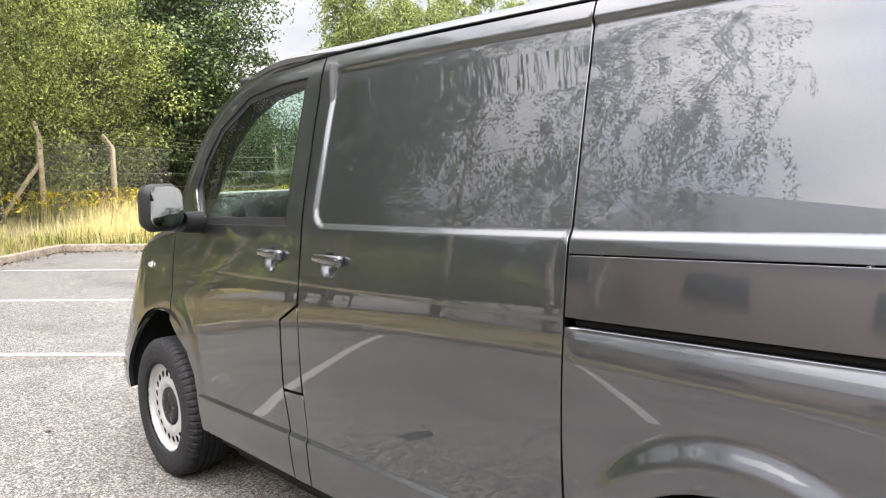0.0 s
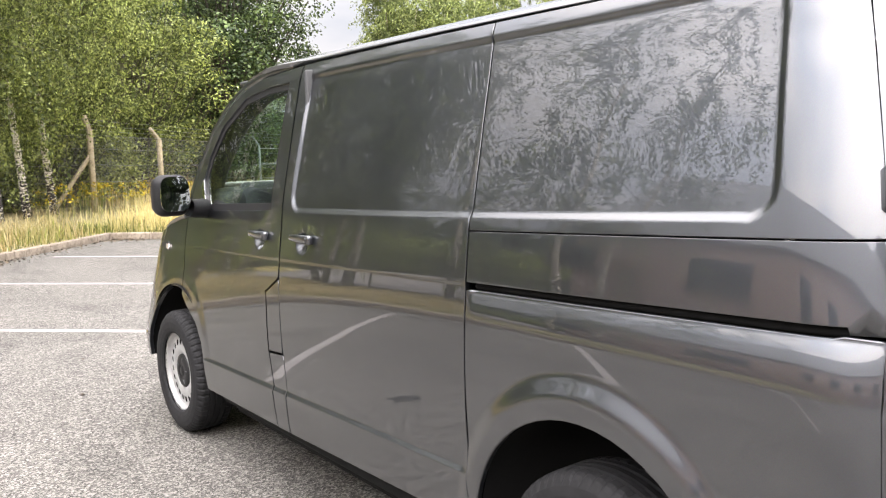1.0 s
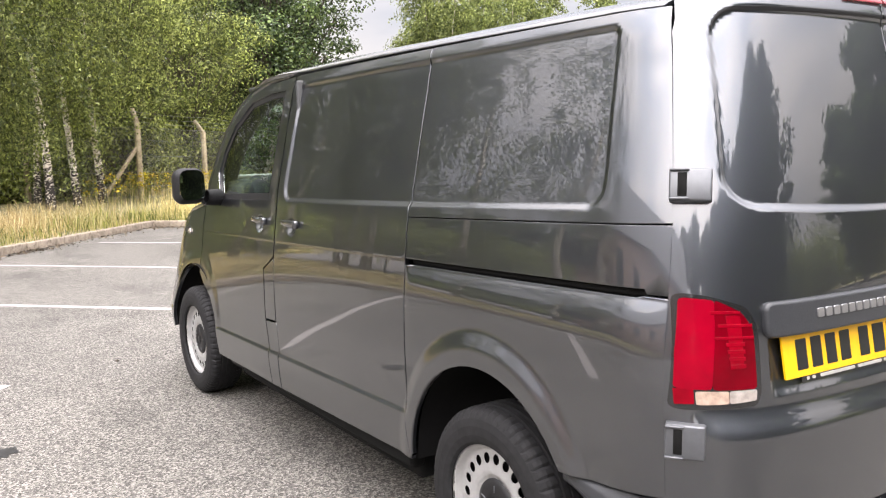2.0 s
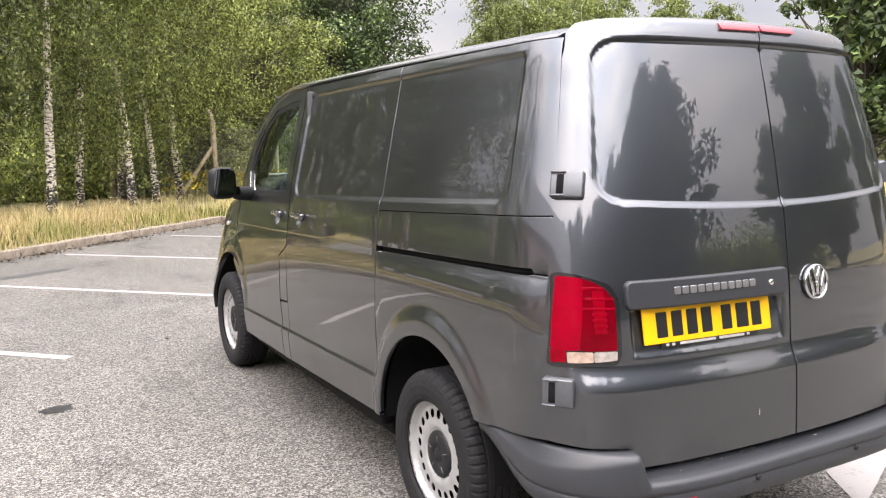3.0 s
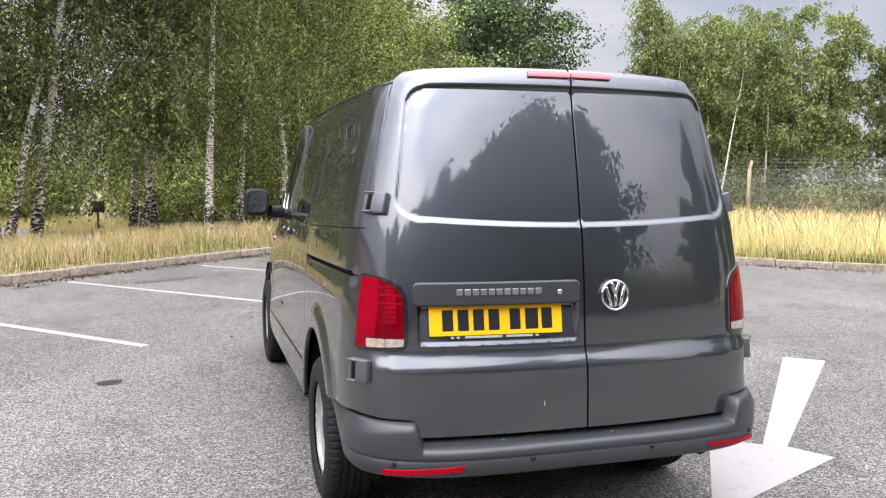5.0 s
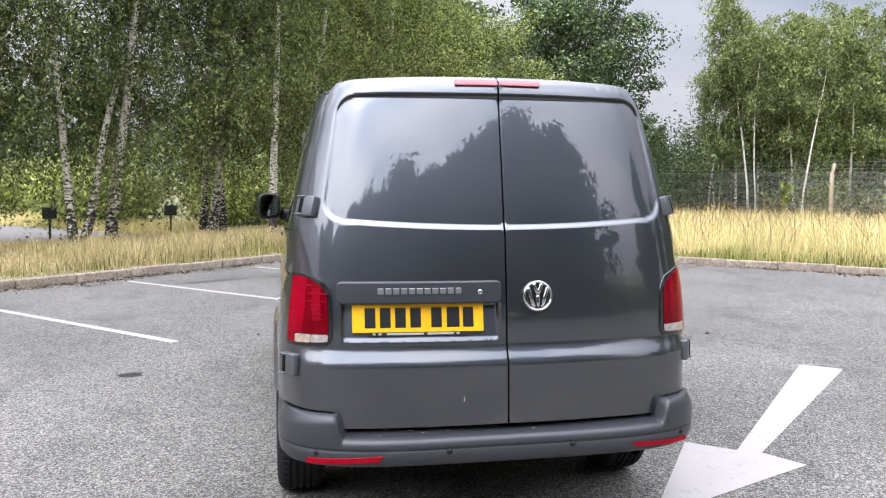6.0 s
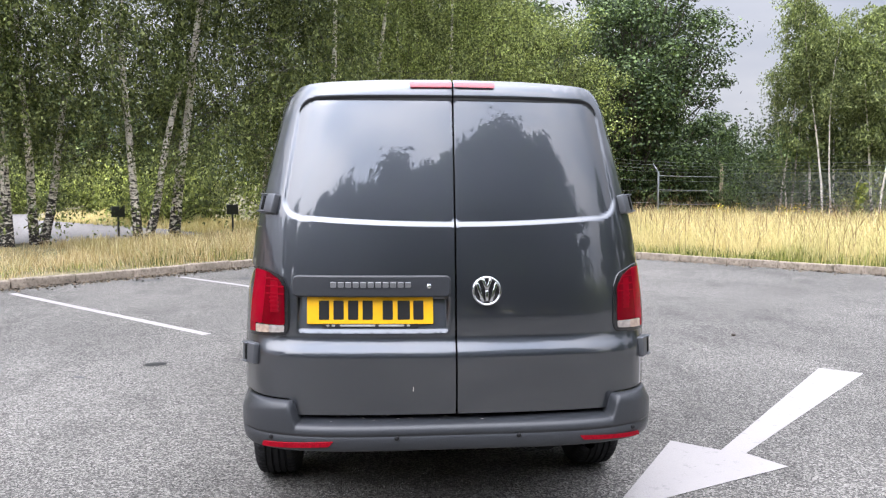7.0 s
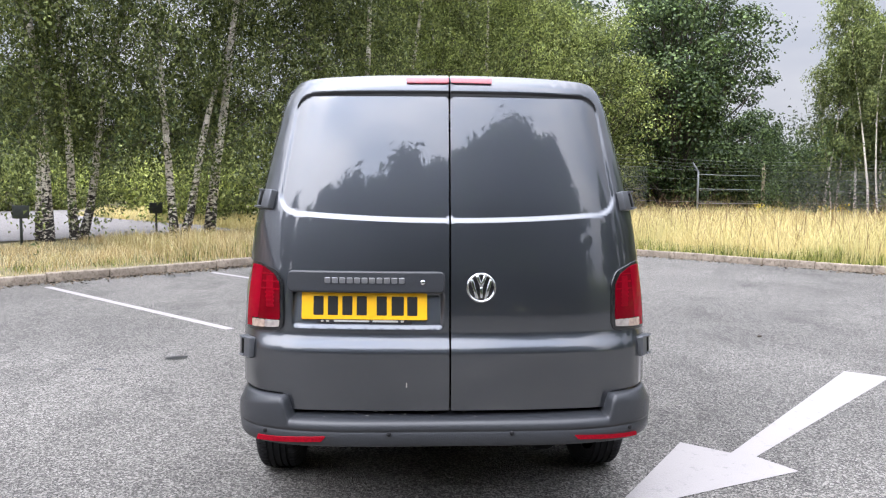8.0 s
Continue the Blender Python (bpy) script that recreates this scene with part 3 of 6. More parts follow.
def panel(name, outline, surf, out, holes=(), fine=None, step=0.05, fine_step=0.0095, edge=0.022, lip=0.0016, lines=()):
    """A pressed sheet that lies on surf inside outline, with turned edges all round."""
    loops = [resample(outline, 0.022)] + [resample(h, 0.018) for h in holes]
    pts, cons, marks = [], [], []
    for lp in loops:
        o = len(pts)
        pts += lp
        cons += [(o + i, o + (i + 1) % len(lp)) for i in range(len(lp))]
        marks.append((o, len(lp)))
    arr = np.asarray(outline)
    lo, hi = arr.min(0), arr.max(0)

    def grid(st):
        g = np.meshgrid(np.arange(lo[0] + st / 2, hi[0], st), np.arange(lo[1] + st / 2, hi[1], st))
        return g[0].ravel(), g[1].ravel()

    def keep(u, v, clear):
        ok = inside(loops[0], u, v) & (seg_distance(outline, u, v) > clear)
        for h in loops[1:]:
            ok &= ~inside(h, u, v) & (seg_distance(h, u, v) > clear)
        return ok

    u, v = grid(step)
    if fine is not None:
        m = ~fine(u, v)
        u, v = u[m], v[m]
    ok = keep(u, v, 0.012)
    inner = [np.stack([u[ok], v[ok]], 1)]
    if fine is not None:
        u, v = grid(fine_step)
        m = fine(u, v)
        u, v = u[m], v[m]
        ok = keep(u, v, 0.006)
        inner.append(np.stack([u[ok], v[ok]], 1))
    inner = np.concatenate(inner)
    extra = []
    for ln in lines:
        la = np.asarray(ln, float)
        ok = keep(la[:, 0], la[:, 1], 0.005)
        idx = []
        for p, good in zip(ln, ok):
            if good:
                extra.append(p)
                idx.append(len(pts) + len(extra) - 1)
            else:
                idx.append(None)
        cons += [(i, j) for i, j in zip(idx, idx[1:]) if i is not None and j is not None]
    if extra and len(inner):
        ex = np.asarray(extra)
        near = np.array([np.min(np.abs(ex - p).sum(1)) < 0.008 for p in inner])
        inner = inner[~near]
    allp = [Vector(p) for p in pts] + [Vector(p) for p in extra] + [Vector(p) for p in inner]
    vo, _, fo, _, _, _ = geometry.delaunay_2d_cdt(allp, cons, [], 0, 1e-6)
    uv = np.array([tuple(p) for p in vo])
    tris = np.array([f for f in fo if len(f) == 3], dtype=np.int32)
    c = uv[tris].mean(1)
    ok = inside(loops[0], c[:, 0], c[:, 1])
    for h in loops[1:]:
        ok &= ~inside(h, c[:, 0], c[:, 1])
    tris = tris[ok]
    P, N = surf(uv[:, 0], uv[:, 1]), normals_of(surf, uv[:, 0], uv[:, 1], out)
    fn = np.cross(P[tris[:, 1]] - P[tris[:, 0]], P[tris[:, 2]] - P[tris[:, 0]])
    bad = (fn * N[tris[:, 0]]).sum(1) < 0
    tris[bad] = tris[bad][:, ::-1]
    verts, norms, quads = [P], [N], []
    base = len(P)
    # outlines come first in the triangulation's own order: find them again by place
    from_uv = {(round(float(a), 5), round(float(b), 5)): i for i, (a, b) in enumerate(uv)}
    for (o, n) in marks:
        idx = [from_uv.get((round(p[0], 5), round(p[1], 5))) for p in pts[o:o + n]]
        idx = [i for i in idx if i is not None]
        ring = np.array(idx)
        pr, nr = P[ring], N[ring]
        tan = np.roll(pr, -1, 0) - np.roll(pr, 1, 0)
        tan /= np.linalg.norm(tan, axis=1)[:, None] + 1e-9
        lat = np.cross(tan, nr)
        # point away from the sheet
        a2 = np.asarray(uv[ring])
        ux = surf(a2[:, 0] + 1e-3, a2[:, 1]) - pr
        vx = surf(a2[:, 0], a2[:, 1] + 1e-3) - pr
        pu = a2 + np.stack([(lat * ux).sum(1) / (ux * ux).sum(1), (lat * vx).sum(1) / (vx * vx).sum(1)], 1) * 1e-3 * 4
        ins = inside(loops[0], pu[:, 0], pu[:, 1])
        for h in loops[1:]:
            ins &= ~inside(h, pu[:, 0], pu[:, 1])
        if ins.mean() > 0.5:
            lat = -lat
        k = len(ring)
        r1 = pr + lat * lip * 0.7 - nr * lip * 0.6
        r2 = pr + lat * lip - nr * lip * 1.6
        r3 = pr + lat * lip - nr * edge
        verts += [r1, r2, r3]
        mid = lat + nr
        mid /= np.linalg.norm(mid, axis=1)[:, None]
        norms += [mid, lat, lat]
        rings = [ring, base + np.arange(k), base + k + np.arange(k), base + 2 * k + np.arange(k)]
        for a, b in zip(rings[:-1], rings[1:]):
            q = np.stack([a, np.roll(a, -1), np.roll(b, -1), b], 1)
            quads.append(q)
        base += 3 * k
    V = np.concatenate(verts)
    NN = np.concatenate(norms)
    Q = np.concatenate(quads)
    fn = np.cross(V[Q[:, 1]] - V[Q[:, 0]], V[Q[:, 2]] - V[Q[:, 0]])
    bad = (fn * NN[Q[:, 3]]).sum(1) < 0
    Q[bad] = Q[bad][:, ::-1]
    me = bpy.data.meshes.new(name)
    me.from_pydata(V.tolist(), [], tris.tolist() + Q.tolist())
    me.polygons.foreach_set("use_smooth", np.full(len(me.polygons), True))
    me.normals_split_custom_set_from_vertices(NN.tolist())
    me.update()
    return me


def inset(poly, k):
    """Shrink an outline by k."""
    p = [Vector(q) for q in poly]
    area = sum(a.x * b.y - b.x * a.y for a, b in zip(p, p[1:] + p[:1]))
    sgn = 1 if area > 0 else -1
    out = []
    for i in range(len(p)):
        a, b, c = p[i - 1], p[i], p[(i + 1) % len(p)]
        n1 = Vector((-(b - a).y, (b - a).x)).normalized() * sgn
        n2 = Vector((-(c - b).y, (c - b).x)).normalized() * sgn
        m = n1 + n2
        if m.length < 1e-6:
            m = n1
        m = m.normalized() / max(0.5, m.normalized().dot(n1))
        out.append(tuple(b + m * k))
    return out


def arc(c, r, a0, a1, n=18, sy=1.0):
    return [(c[0] + r * math.cos(radians(a0 + (a1 - a0) * i / n)), c[1] + r * sy * math.sin(radians(a0 + (a1 - a0) * i / n))) for i in range(n + 1)]


def side_fine(u, v):
    a = np.abs(side_recess(u, v) + 0.008) < 0.030
    d = (np.hypot((u - 1.985) / 0.062, (v - 1.132) / 0.05) < 1.15) | (np.hypot((u - 1.56) / 0.062, (v - 1.144) / 0.05) < 1.15)
    for (cy, cz) in (REAR_ARCH, FRONT_ARCH):
        r = np.hypot(u - cy, (v - cz) * 0.96)
        d |= (r > ARCH_R) & (r < ARCH_R + 0.14)
    return a | d


def rear_fine(u, v):
    a = np.abs(rear_recess(u, v) + 0.008) < 0.030
    b = np.abs(rounded_box(u, v, -0.344, 0.955, 0.315, 0.080, 0.02) + 0.008) < 0.020
    return a | b


def side_lines():
    ys = np.arange(-0.75, 3.85, 0.022)
    out = [[(y, float(crease_high(y)) + o) for y in ys if y > 0.44] for o in (-0.016, -0.010, -0.006, -0.001, 0.004, 0.009)]
    out += [[(y, 1.300 - 0.036 * (y - 0.5) + 0.004 * (y - 0.5) ** 2 + o) for y in ys if -0.39 < y < 1.63] for o in (-0.013, -0.008, -0.003, 0.002, 0.007, 0.012, 0.017, 0.022, 0.028)]
    out += [[(y, 1.128 - 0.030 * y - o) for y in ys if y < 0.5] for o in (0.036, 0.046, 0.058, 0.072, 0.090, 0.110, 0.13, 0.15, 0.17, 0.19)]
    zs = np.arange(1.42, 1.751, 0.02)
    out += [[(-0.457 + 0.10 * (z - 1.33) + o, z) for z in zs] for o in (-0.012, -0.007, -0.002, 0.003, 0.008, 0.013, 0.018, 0.024, 0.030)]
    return out + [[(y, float(crease_low(y)) + o) for y in ys] for o in (-0.12, -0.09, -0.065, -0.045, -0.034, -0.026, -0.020, -0.017, -0.0135, -0.010, -0.0065, -0.003, 0.001, 0.004, 0.010)]


SIDE_LINES = side_lines()
REAR_LINES = [[(x, z) for x in np.arange(-0.90, 0.90, 0.022)] for z in (0.765, 0.775, 0.788, 0.805, 0.822, 0.840, 0.853, 0.862, 0.872)]
REAR_LINES += [[(x, 1.320 + 0.030 * (x / 0.7) ** 2 + o) for x in np.arange(-0.60, 0.601, 0.02)] for o in (-0.011, -0.006, -0.001, 0.004, 0.009, 0.014, 0.019, 0.024, 0.029)]


van = thing("panel_van", "dark grey metallic panel van parked on the asphalt", "van")
G = 0.0046  # half a panel gap and the turned edge

GR = 0.0005  # the same at the rear corner, where the seam runs aslant
SILL_R, SILL_F = 0.372, 0.322


def sill(y):
    return SILL_R + (SILL_F - SILL_R) * (y - 0.4) / 2.1


def b_seam(z):
    return float(np.interp(z, (0.33, 0.386, 0.518, 0.668, 0.97, 1.06, 1.25, 1.87), (1.655, 1.663, 1.675, 1.711, 1.756, 1.756, 1.767, 1.790)))


def q_seam(z):
    return float(np.interp(z, (0.36, 0.53, 0.70, 0.95, 1.28, 1.87), (0.440, 0.482, 0.492, 0.495, 0.500, 0.530)))


def r_seam(z):
    """Where the sides meet the rear doors."""
    return float(y_rear(np.asarray(z)) + plan(seam_share(z)))


GLASS_LINE = [(1.885, 1.262), (2.735, 1.224), (2.83, 1.38), (2.79, 1.50), (2.655, 1.655), (2.40, 1.775), (2.12, 1.808), (1.895, 1.812)]
TOP = 1.874


def body_side(sign):
    """Doors, wings and quarter panels of one flank."""
    out = (sign, 0.0, 0.0)
    sf = side_surf(sign)
    z_up = [0.386 + i * (TOP - 0.386) / 14 for i in range(15)]
    # front door
    rear_edge = [(b_seam(z) + G, z) for z in (TOP, 1.6, 1.4, 1.25, 1.06, 0.985)]
    if sign < 0:
        rear_edge += [(1.884, 0.915), (1.850, 0.660), (1.800, 0.514), (1.775, sill(1.775))]
    else:
        rear_edge += [(b_seam(z) + G, z) for z in (0.97, 0.67, 0.518)] + [(1.66, sill(1.66))]
    front_edge = [(2.56, sill(2.56) + 0.012), (2.585, 0.48), (2.63, 0.56), (2.72, 0.65), (2.86, 0.715), (2.935, 0.76), (2.955, 0.90), (3.02, 1.10), (3.035, 1.178),
                  (2.985, 1.30), (2.90, 1.45), (2.78, 1.62), (2.62, 1.735), (2.42, 1.815), (2.22, 1.855)]
    outline = rear_edge + front_edge
    door = part("front_door", panel("front_door", inset(outline, 0.002), sf, out, [GLASS_LINE], side_fine, lines=SIDE_LINES), PAINT, van)
    frame = part("window_frame", panel("window_frame", GLASS_LINE, side_surf(sign, -0.010), out, [inset(GLASS_LINE, 0.030)], step=0.03, edge=0.014, lip=0.002), TRIM, door)
    pane = part("pane", panel("pane", inset(GLASS_LINE, 0.018), side_surf(sign, -0.014), out, step=0.06, edge=0.004, lip=0.001), GLASS, door, "green tinted side window glass")
    pane.visible_shadow = False
    # front wing, in front of the door and round the wheel arch
    a = [p for p in arc(FRONT_ARCH, ARCH_R, 112, -4, 20)]
    wing = [(3.44, 0.345), (3.62, 0.345), (3.80, 0.55), (3.84, 0.80), (3.78, 0.93), (3.62, 1.035), (3.40, 1.10), (3.20, 1.155), (3.042, 1.185), (3.026, 1.10), (2.962, 0.90), (2.942, 0.765)] + \
        [p for p in a if p[1] > 0.36]
    wing_ob = part("front_wing", panel("front_wing", wing, sf, out, (), side_fine, lines=SIDE_LINES), PAINT, van)
    if sign < 0:
        part("side_repeater", panel("side_repeater", [(3.30, 1.022), (3.44, 1.010), (3.43, 0.985), (3.27, 0.978)], side_surf(sign, 0.006), out, step=0.03, edge=0.012), TRIM, wing_ob)
        part("side_reflector", panel("side_reflector", [(3.275, 1.010), (3.325, 1.006), (3.32, 0.986), (3.262, 0.982)], side_surf(sign, 0.010), out, step=0.03, edge=0.008), LAMP_CLEAR, wing_ob, "clear side reflector")
    # pillar piece with the fuel flap
    if sign < 0:
        pil = [(1.840, 0.652), (1.794, 0.514), (1.770, sill(1.77)), (1.668, sill(1.668)), (1.681, 0.518), (1.712, 0.660)]
        part("pillar_panel", panel("pillar_panel", pil, sf, out, (), side_fine, lines=SIDE_LINES), PAINT, van)
        flap = [(1.760, 0.974), (1.875, 0.911), (1.842, 0.664), (1.720, 0.672), (1.750, 0.90)]
        part("fuel_flap", panel("fuel_flap", flap, sf, out, (), side_fine, edge=0.010, lines=SIDE_LINES), PAINT, van)
    # sliding door
    slide = [(b_seam(z) - G, z) for z in z_up[::-1]] + [(b_seam(0.36) - G, sill(1.66))]
    slide += [(q_seam(0.37) + G, sill(0.44))] + [(q_seam(z) + G, z) for z in z_up]
    sd_name = "sliding_door" if sign < 0 else "side_panel"
    slider = part(sd_name, panel(sd_name, slide, sf, out, (), side_fine, lines=SIDE_LINES), PAINT, van)
    # quarter panels: above the belt, the rail cover and the lower quarter with the wheel arch
    belt = lambda y: 1.284 - 0.042 * (y - 0.0)  # noqa: E731
    rail = lambda y: 1.128 - 0.030 * (y - 0.0)  # noqa: E731
    ups = [1.31 + i * (TOP - 1.31) / 10 for i in range(11)]
    upper = [(q_seam(z) - G, z) for z in ups[::-1]] + [(q_seam(1.27) - G, belt(0.49) + 0.002)] + [(r_seam(1.305) + GR, belt(-0.67) + 0.002)] + [(r_seam(z) + GR, z) for z in ups[1:]]
    part("upper_quarter_panel", panel("upper_quarter_panel", upper, sf, out, (), side_fine, lines=SIDE_LINES), PAINT, van)
    cover = [(q_seam(1.25) - G, belt(0.49) - 0.005), (q_seam(1.12) - G, rail(0.49)), (-0.61, rail(-0.61)), (-0.61, rail(-0.61) - 0.018), (r_seam(1.13) + GR, rail(-0.69) - 0.018),
             (r_seam(1.2) + GR, 1.2), (r_seam(1.30) + GR, belt(-0.67) - 0.005)]
    part("rail_cover_panel", panel("rail_cover_panel", cover, sf, out, (), side_fine, lines=SIDE_LINES), PAINT, van)
    wheel = [p for p in arc(REAR_ARCH, ARCH_R, -2, 182, 26)]
    wheel = [p for p in wheel if p[1] > (0.5 if p[0] > 0 else 0.594) or 0 < p[0] < q_seam(0.5) - 0.03]
    low = [(q_seam(1.08) - G, rail(0.49) - 0.029), (q_seam(0.80) - G, 0.80), (q_seam(0.53) - G, 0.53), (q_seam(0.40) - G, sill(0.44))]
    low += wheel + [(-0.356, 0.590), (-0.42, 0.593), (-0.55, 0.603), (-0.70, 0.618)]
    low += [(r_seam(z) + GR, z) for z in (0.63, 0.75, 0.9, 1.0, 1.119)] + [(-0.60, rail(-0.60) - 0.026), (-0.58, rail(-0.58) - 0.030)]
    part("lower_quarter_panel", panel("lower_quarter_panel", low, sf, out, (), side_fine, lip=0.006, lines=SIDE_LINES), PAINT, van)
    # rail slot behind the gap
    v, f = tube_np([(sign * (float(half_width(np.asarray(y), np.asarray(1.11)) * corner_x(np.asarray(y), np.asarray(1.11))) - 0.036), y, rail(y) - 0.015) for y in np.linspace(0.48, -0.62, 12)], [0.014] * 12, 6)
    part("door_rail", mesh_np("door_rail", v, f, True), LINER, van)
    return door, slider


left_door, slider = body_side(-1)
right_door, _ = body_side(1)


def rear_door(sign):
    out = (0.0, -1.0, 0.0)
    zs = [0.615 + i * (1.895 - 0.615) / 14 for i in range(15)]
    edge = [(sign * (float(door_edge(z)) - 0.0012), z) for z in zs]
    top = [(sign * 0.650, 1.920), (sign * 0.60, 1.929), (sign * 0.3, 1.940), (sign * G, 1.942)]
    low = [(sign * G, 0.545), (sign * 0.675, 0.541), (sign * 0.690, 0.606)]
    outline = edge + top + low
    name = "rear_door"
    lamp = [(sign * (float(door_edge(1.14)) - 0.0005), 1.146), (sign * 0.80, 1.139), (sign * 0.720, 1.110), (sign * 0.697, 1.06), (sign * 0.695, 0.893), (sign * 0.708, 0.864), (sign * (float(door_edge(0.86)) - 0.0005), 0.854)]
    door = part(name, panel(name, outline, rear_surf(), out, (), rear_fine, lines=REAR_LINES), PAINT, van)
    return door, lamp


doorL, lampL = rear_door(-1)
doorR, lampR = rear_door(1)


def tail_lamp(sign, door, outline):
    out = (0.0, -1.0, 0.0)
    lamp = part("tail_lamp", panel("tail_lamp", soften(outline, 0.02), rear_surf(0.008), out, step=0.03, edge=0.02, lip=0.004), BADGE_BLACK, door, "red tail lamp with clear lower strip")
    s = sign
    e = [float(door_edge(z)) for z in (1.13, 1.0, 0.87)]
    outer = [(s * (e[0] - 0.0075), 1.134), (s * (e[0] - 0.060), 1.129), (s * (e[1] - 0.066), 1.0), (s * (e[2] - 0.064), 0.908), (s * (e[2] - 0.0075), 0.908), (s * (e[1] - 0.0075), 1.0)]
    part("stop_lens", panel("stop_lens", soften(outer, 0.010), rear_surf(0.0125), out, step=0.02, edge=0.003, lip=0.001), LAMP_BRIGHT, lamp)
    inner = [(s * (e[0] - 0.0605), 1.130), (s * 0.737, 1.098), (s * 0.713, 1.057), (s * 0.711, 0.908), (s * (e[2] - 0.0645), 0.908), (s * (e[1] - 0.0665), 1.0)]
    part("tail_lens", panel("tail_lens", soften(inner, 0.010), rear_surf(0.0120), out, step=0.02, edge=0.003, lip=0.001), LAMP_DARK, lamp)
    for z, h, w0, w1 in ((1.098, 0.003, 0.742, 0.800), (1.066, 0.003, 0.716, 0.790), (1.036, 0.0025, 0.714, e[1] - 0.07), (1.020, 0.004, 0.738, 0.778), (1.002, 0.004, 0.738, 0.776), (0.984, 0.004, 0.738, 0.774), (0.966, 0.004, 0.738, 0.772)):
        bar = [(s * w0, z + h), (s * w1, z + h), (s * w1, z - h), (s * w0, z - h)]
        part("light_bar", panel("light_bar", bar, rear_surf(0.0140), out, step=0.03, edge=0.003, lip=0.001), LAMP_RED, lamp)
    block = [(s * 0.742, 1.090), (s * 0.772, 1.090), (s * 0.772, 0.960), (s * 0.742, 0.960)]
    part("light_guide", panel("light_guide", block, rear_surf(0.0130), out, step=0.03, edge=0.003, lip=0.001), LAMP_RED, lamp)
    amber = [(s * (e[2] - 0.036), 0.904), (s * 0.779, 0.906), (s * 0.779, 0.874), (s * (e[2] - 0.036), 0.870)]
    edge = [(s * (e[2] - 0.0075), 0.908), (s * (e[2] - 0.034), 0.908), (s * (e[2] - 0.034), 0.872), (s * (e[2] - 0.0075), 0.868)]
    part("corner_lens", panel("corner_lens", edge, rear_surf(0.0122), out, step=0.03, edge=0.003, lip=0.001), LAMP_RED, lamp)
    part("indicator_lens", panel("indicator_lens", soften(amber, 0.006), rear_surf(0.0130), out, step=0.03, edge=0.003, lip=0.001), LAMP_AMBER, lamp, "pale amber indicator lens")
    clear = [(s * 0.778, 0.906), (s * 0.712, 0.907), (s * 0.714, 0.879), (s * 0.778, 0.874)]
    part("reversing_lens", panel("reversing_lens", soften(clear, 0.006), rear_surf(0.0130), out, step=0.03, edge=0.003, lip=0.001), LAMP_CLEAR, lamp, "clear reversing lens")
    return lamp


tail_lamp(-1, doorL, lampL)
tail_lamp(1, doorR, lampR)

# roof, with its gutter and the header above the rear doors
ys = [-0.515, -0.48, -0.44, -0.40, -0.3] + [-0.05 + i * 0.25 for i in range(11)]
roof_edge = [(float(roof_half(np.asarray(y))), y) for y in ys]
tail_edge = []
for x in (0.655, 0.62, 0.55, 0.45, 0.30, 0.15, 0.0):
    top_z = float(np.interp(x, (0, 0.3, 0.6, 0.65), (1.942, 1.940, 1.929, 1.920)))
    tail_edge.append((x, float(rear_surf()(np.array([x]), np.array([top_z]))[0, 1]) + 0.006))
roof_line = roof_edge + [(0.60, 2.505), (0.40, 2.55), (0.20, 2.575), (0.0, 2.58), (-0.20, 2.575), (-0.40, 2.55), (-0.60, 2.505)] + [(-x, y) for x, y in roof_edge[::-1]] + [(-x, y) for x, y in tail_edge] + tail_edge[-2::-1]
part("roof", panel("roof", roof_line, roof_surf, (0, 0, 1), (), lambda u, v: np.abs(u) > 0.60, 0.06, 0.016, 0.02, 0.002), PAINT, van)




def plain_rear(off=0.0):
    """The rear face without its pressings."""
    def f(u, v):
        u, v = np.asarray(u, float), np.asarray(v, float)
        w = half_width(np.full_like(v, -0.55), v)
        q = np.clip(np.abs(u) / w, 0, 0.9995)
        y = y_rear(v) + plan(q)
        return np.stack([u, y - off, v], -1)
    return f


REAR_OUT = (0.0, -1.0, 0.0)


def rect(x0, x1, z0, z1):
    return [(x0, z0), (x1, z0), (x1, z1), (x0, z1)]


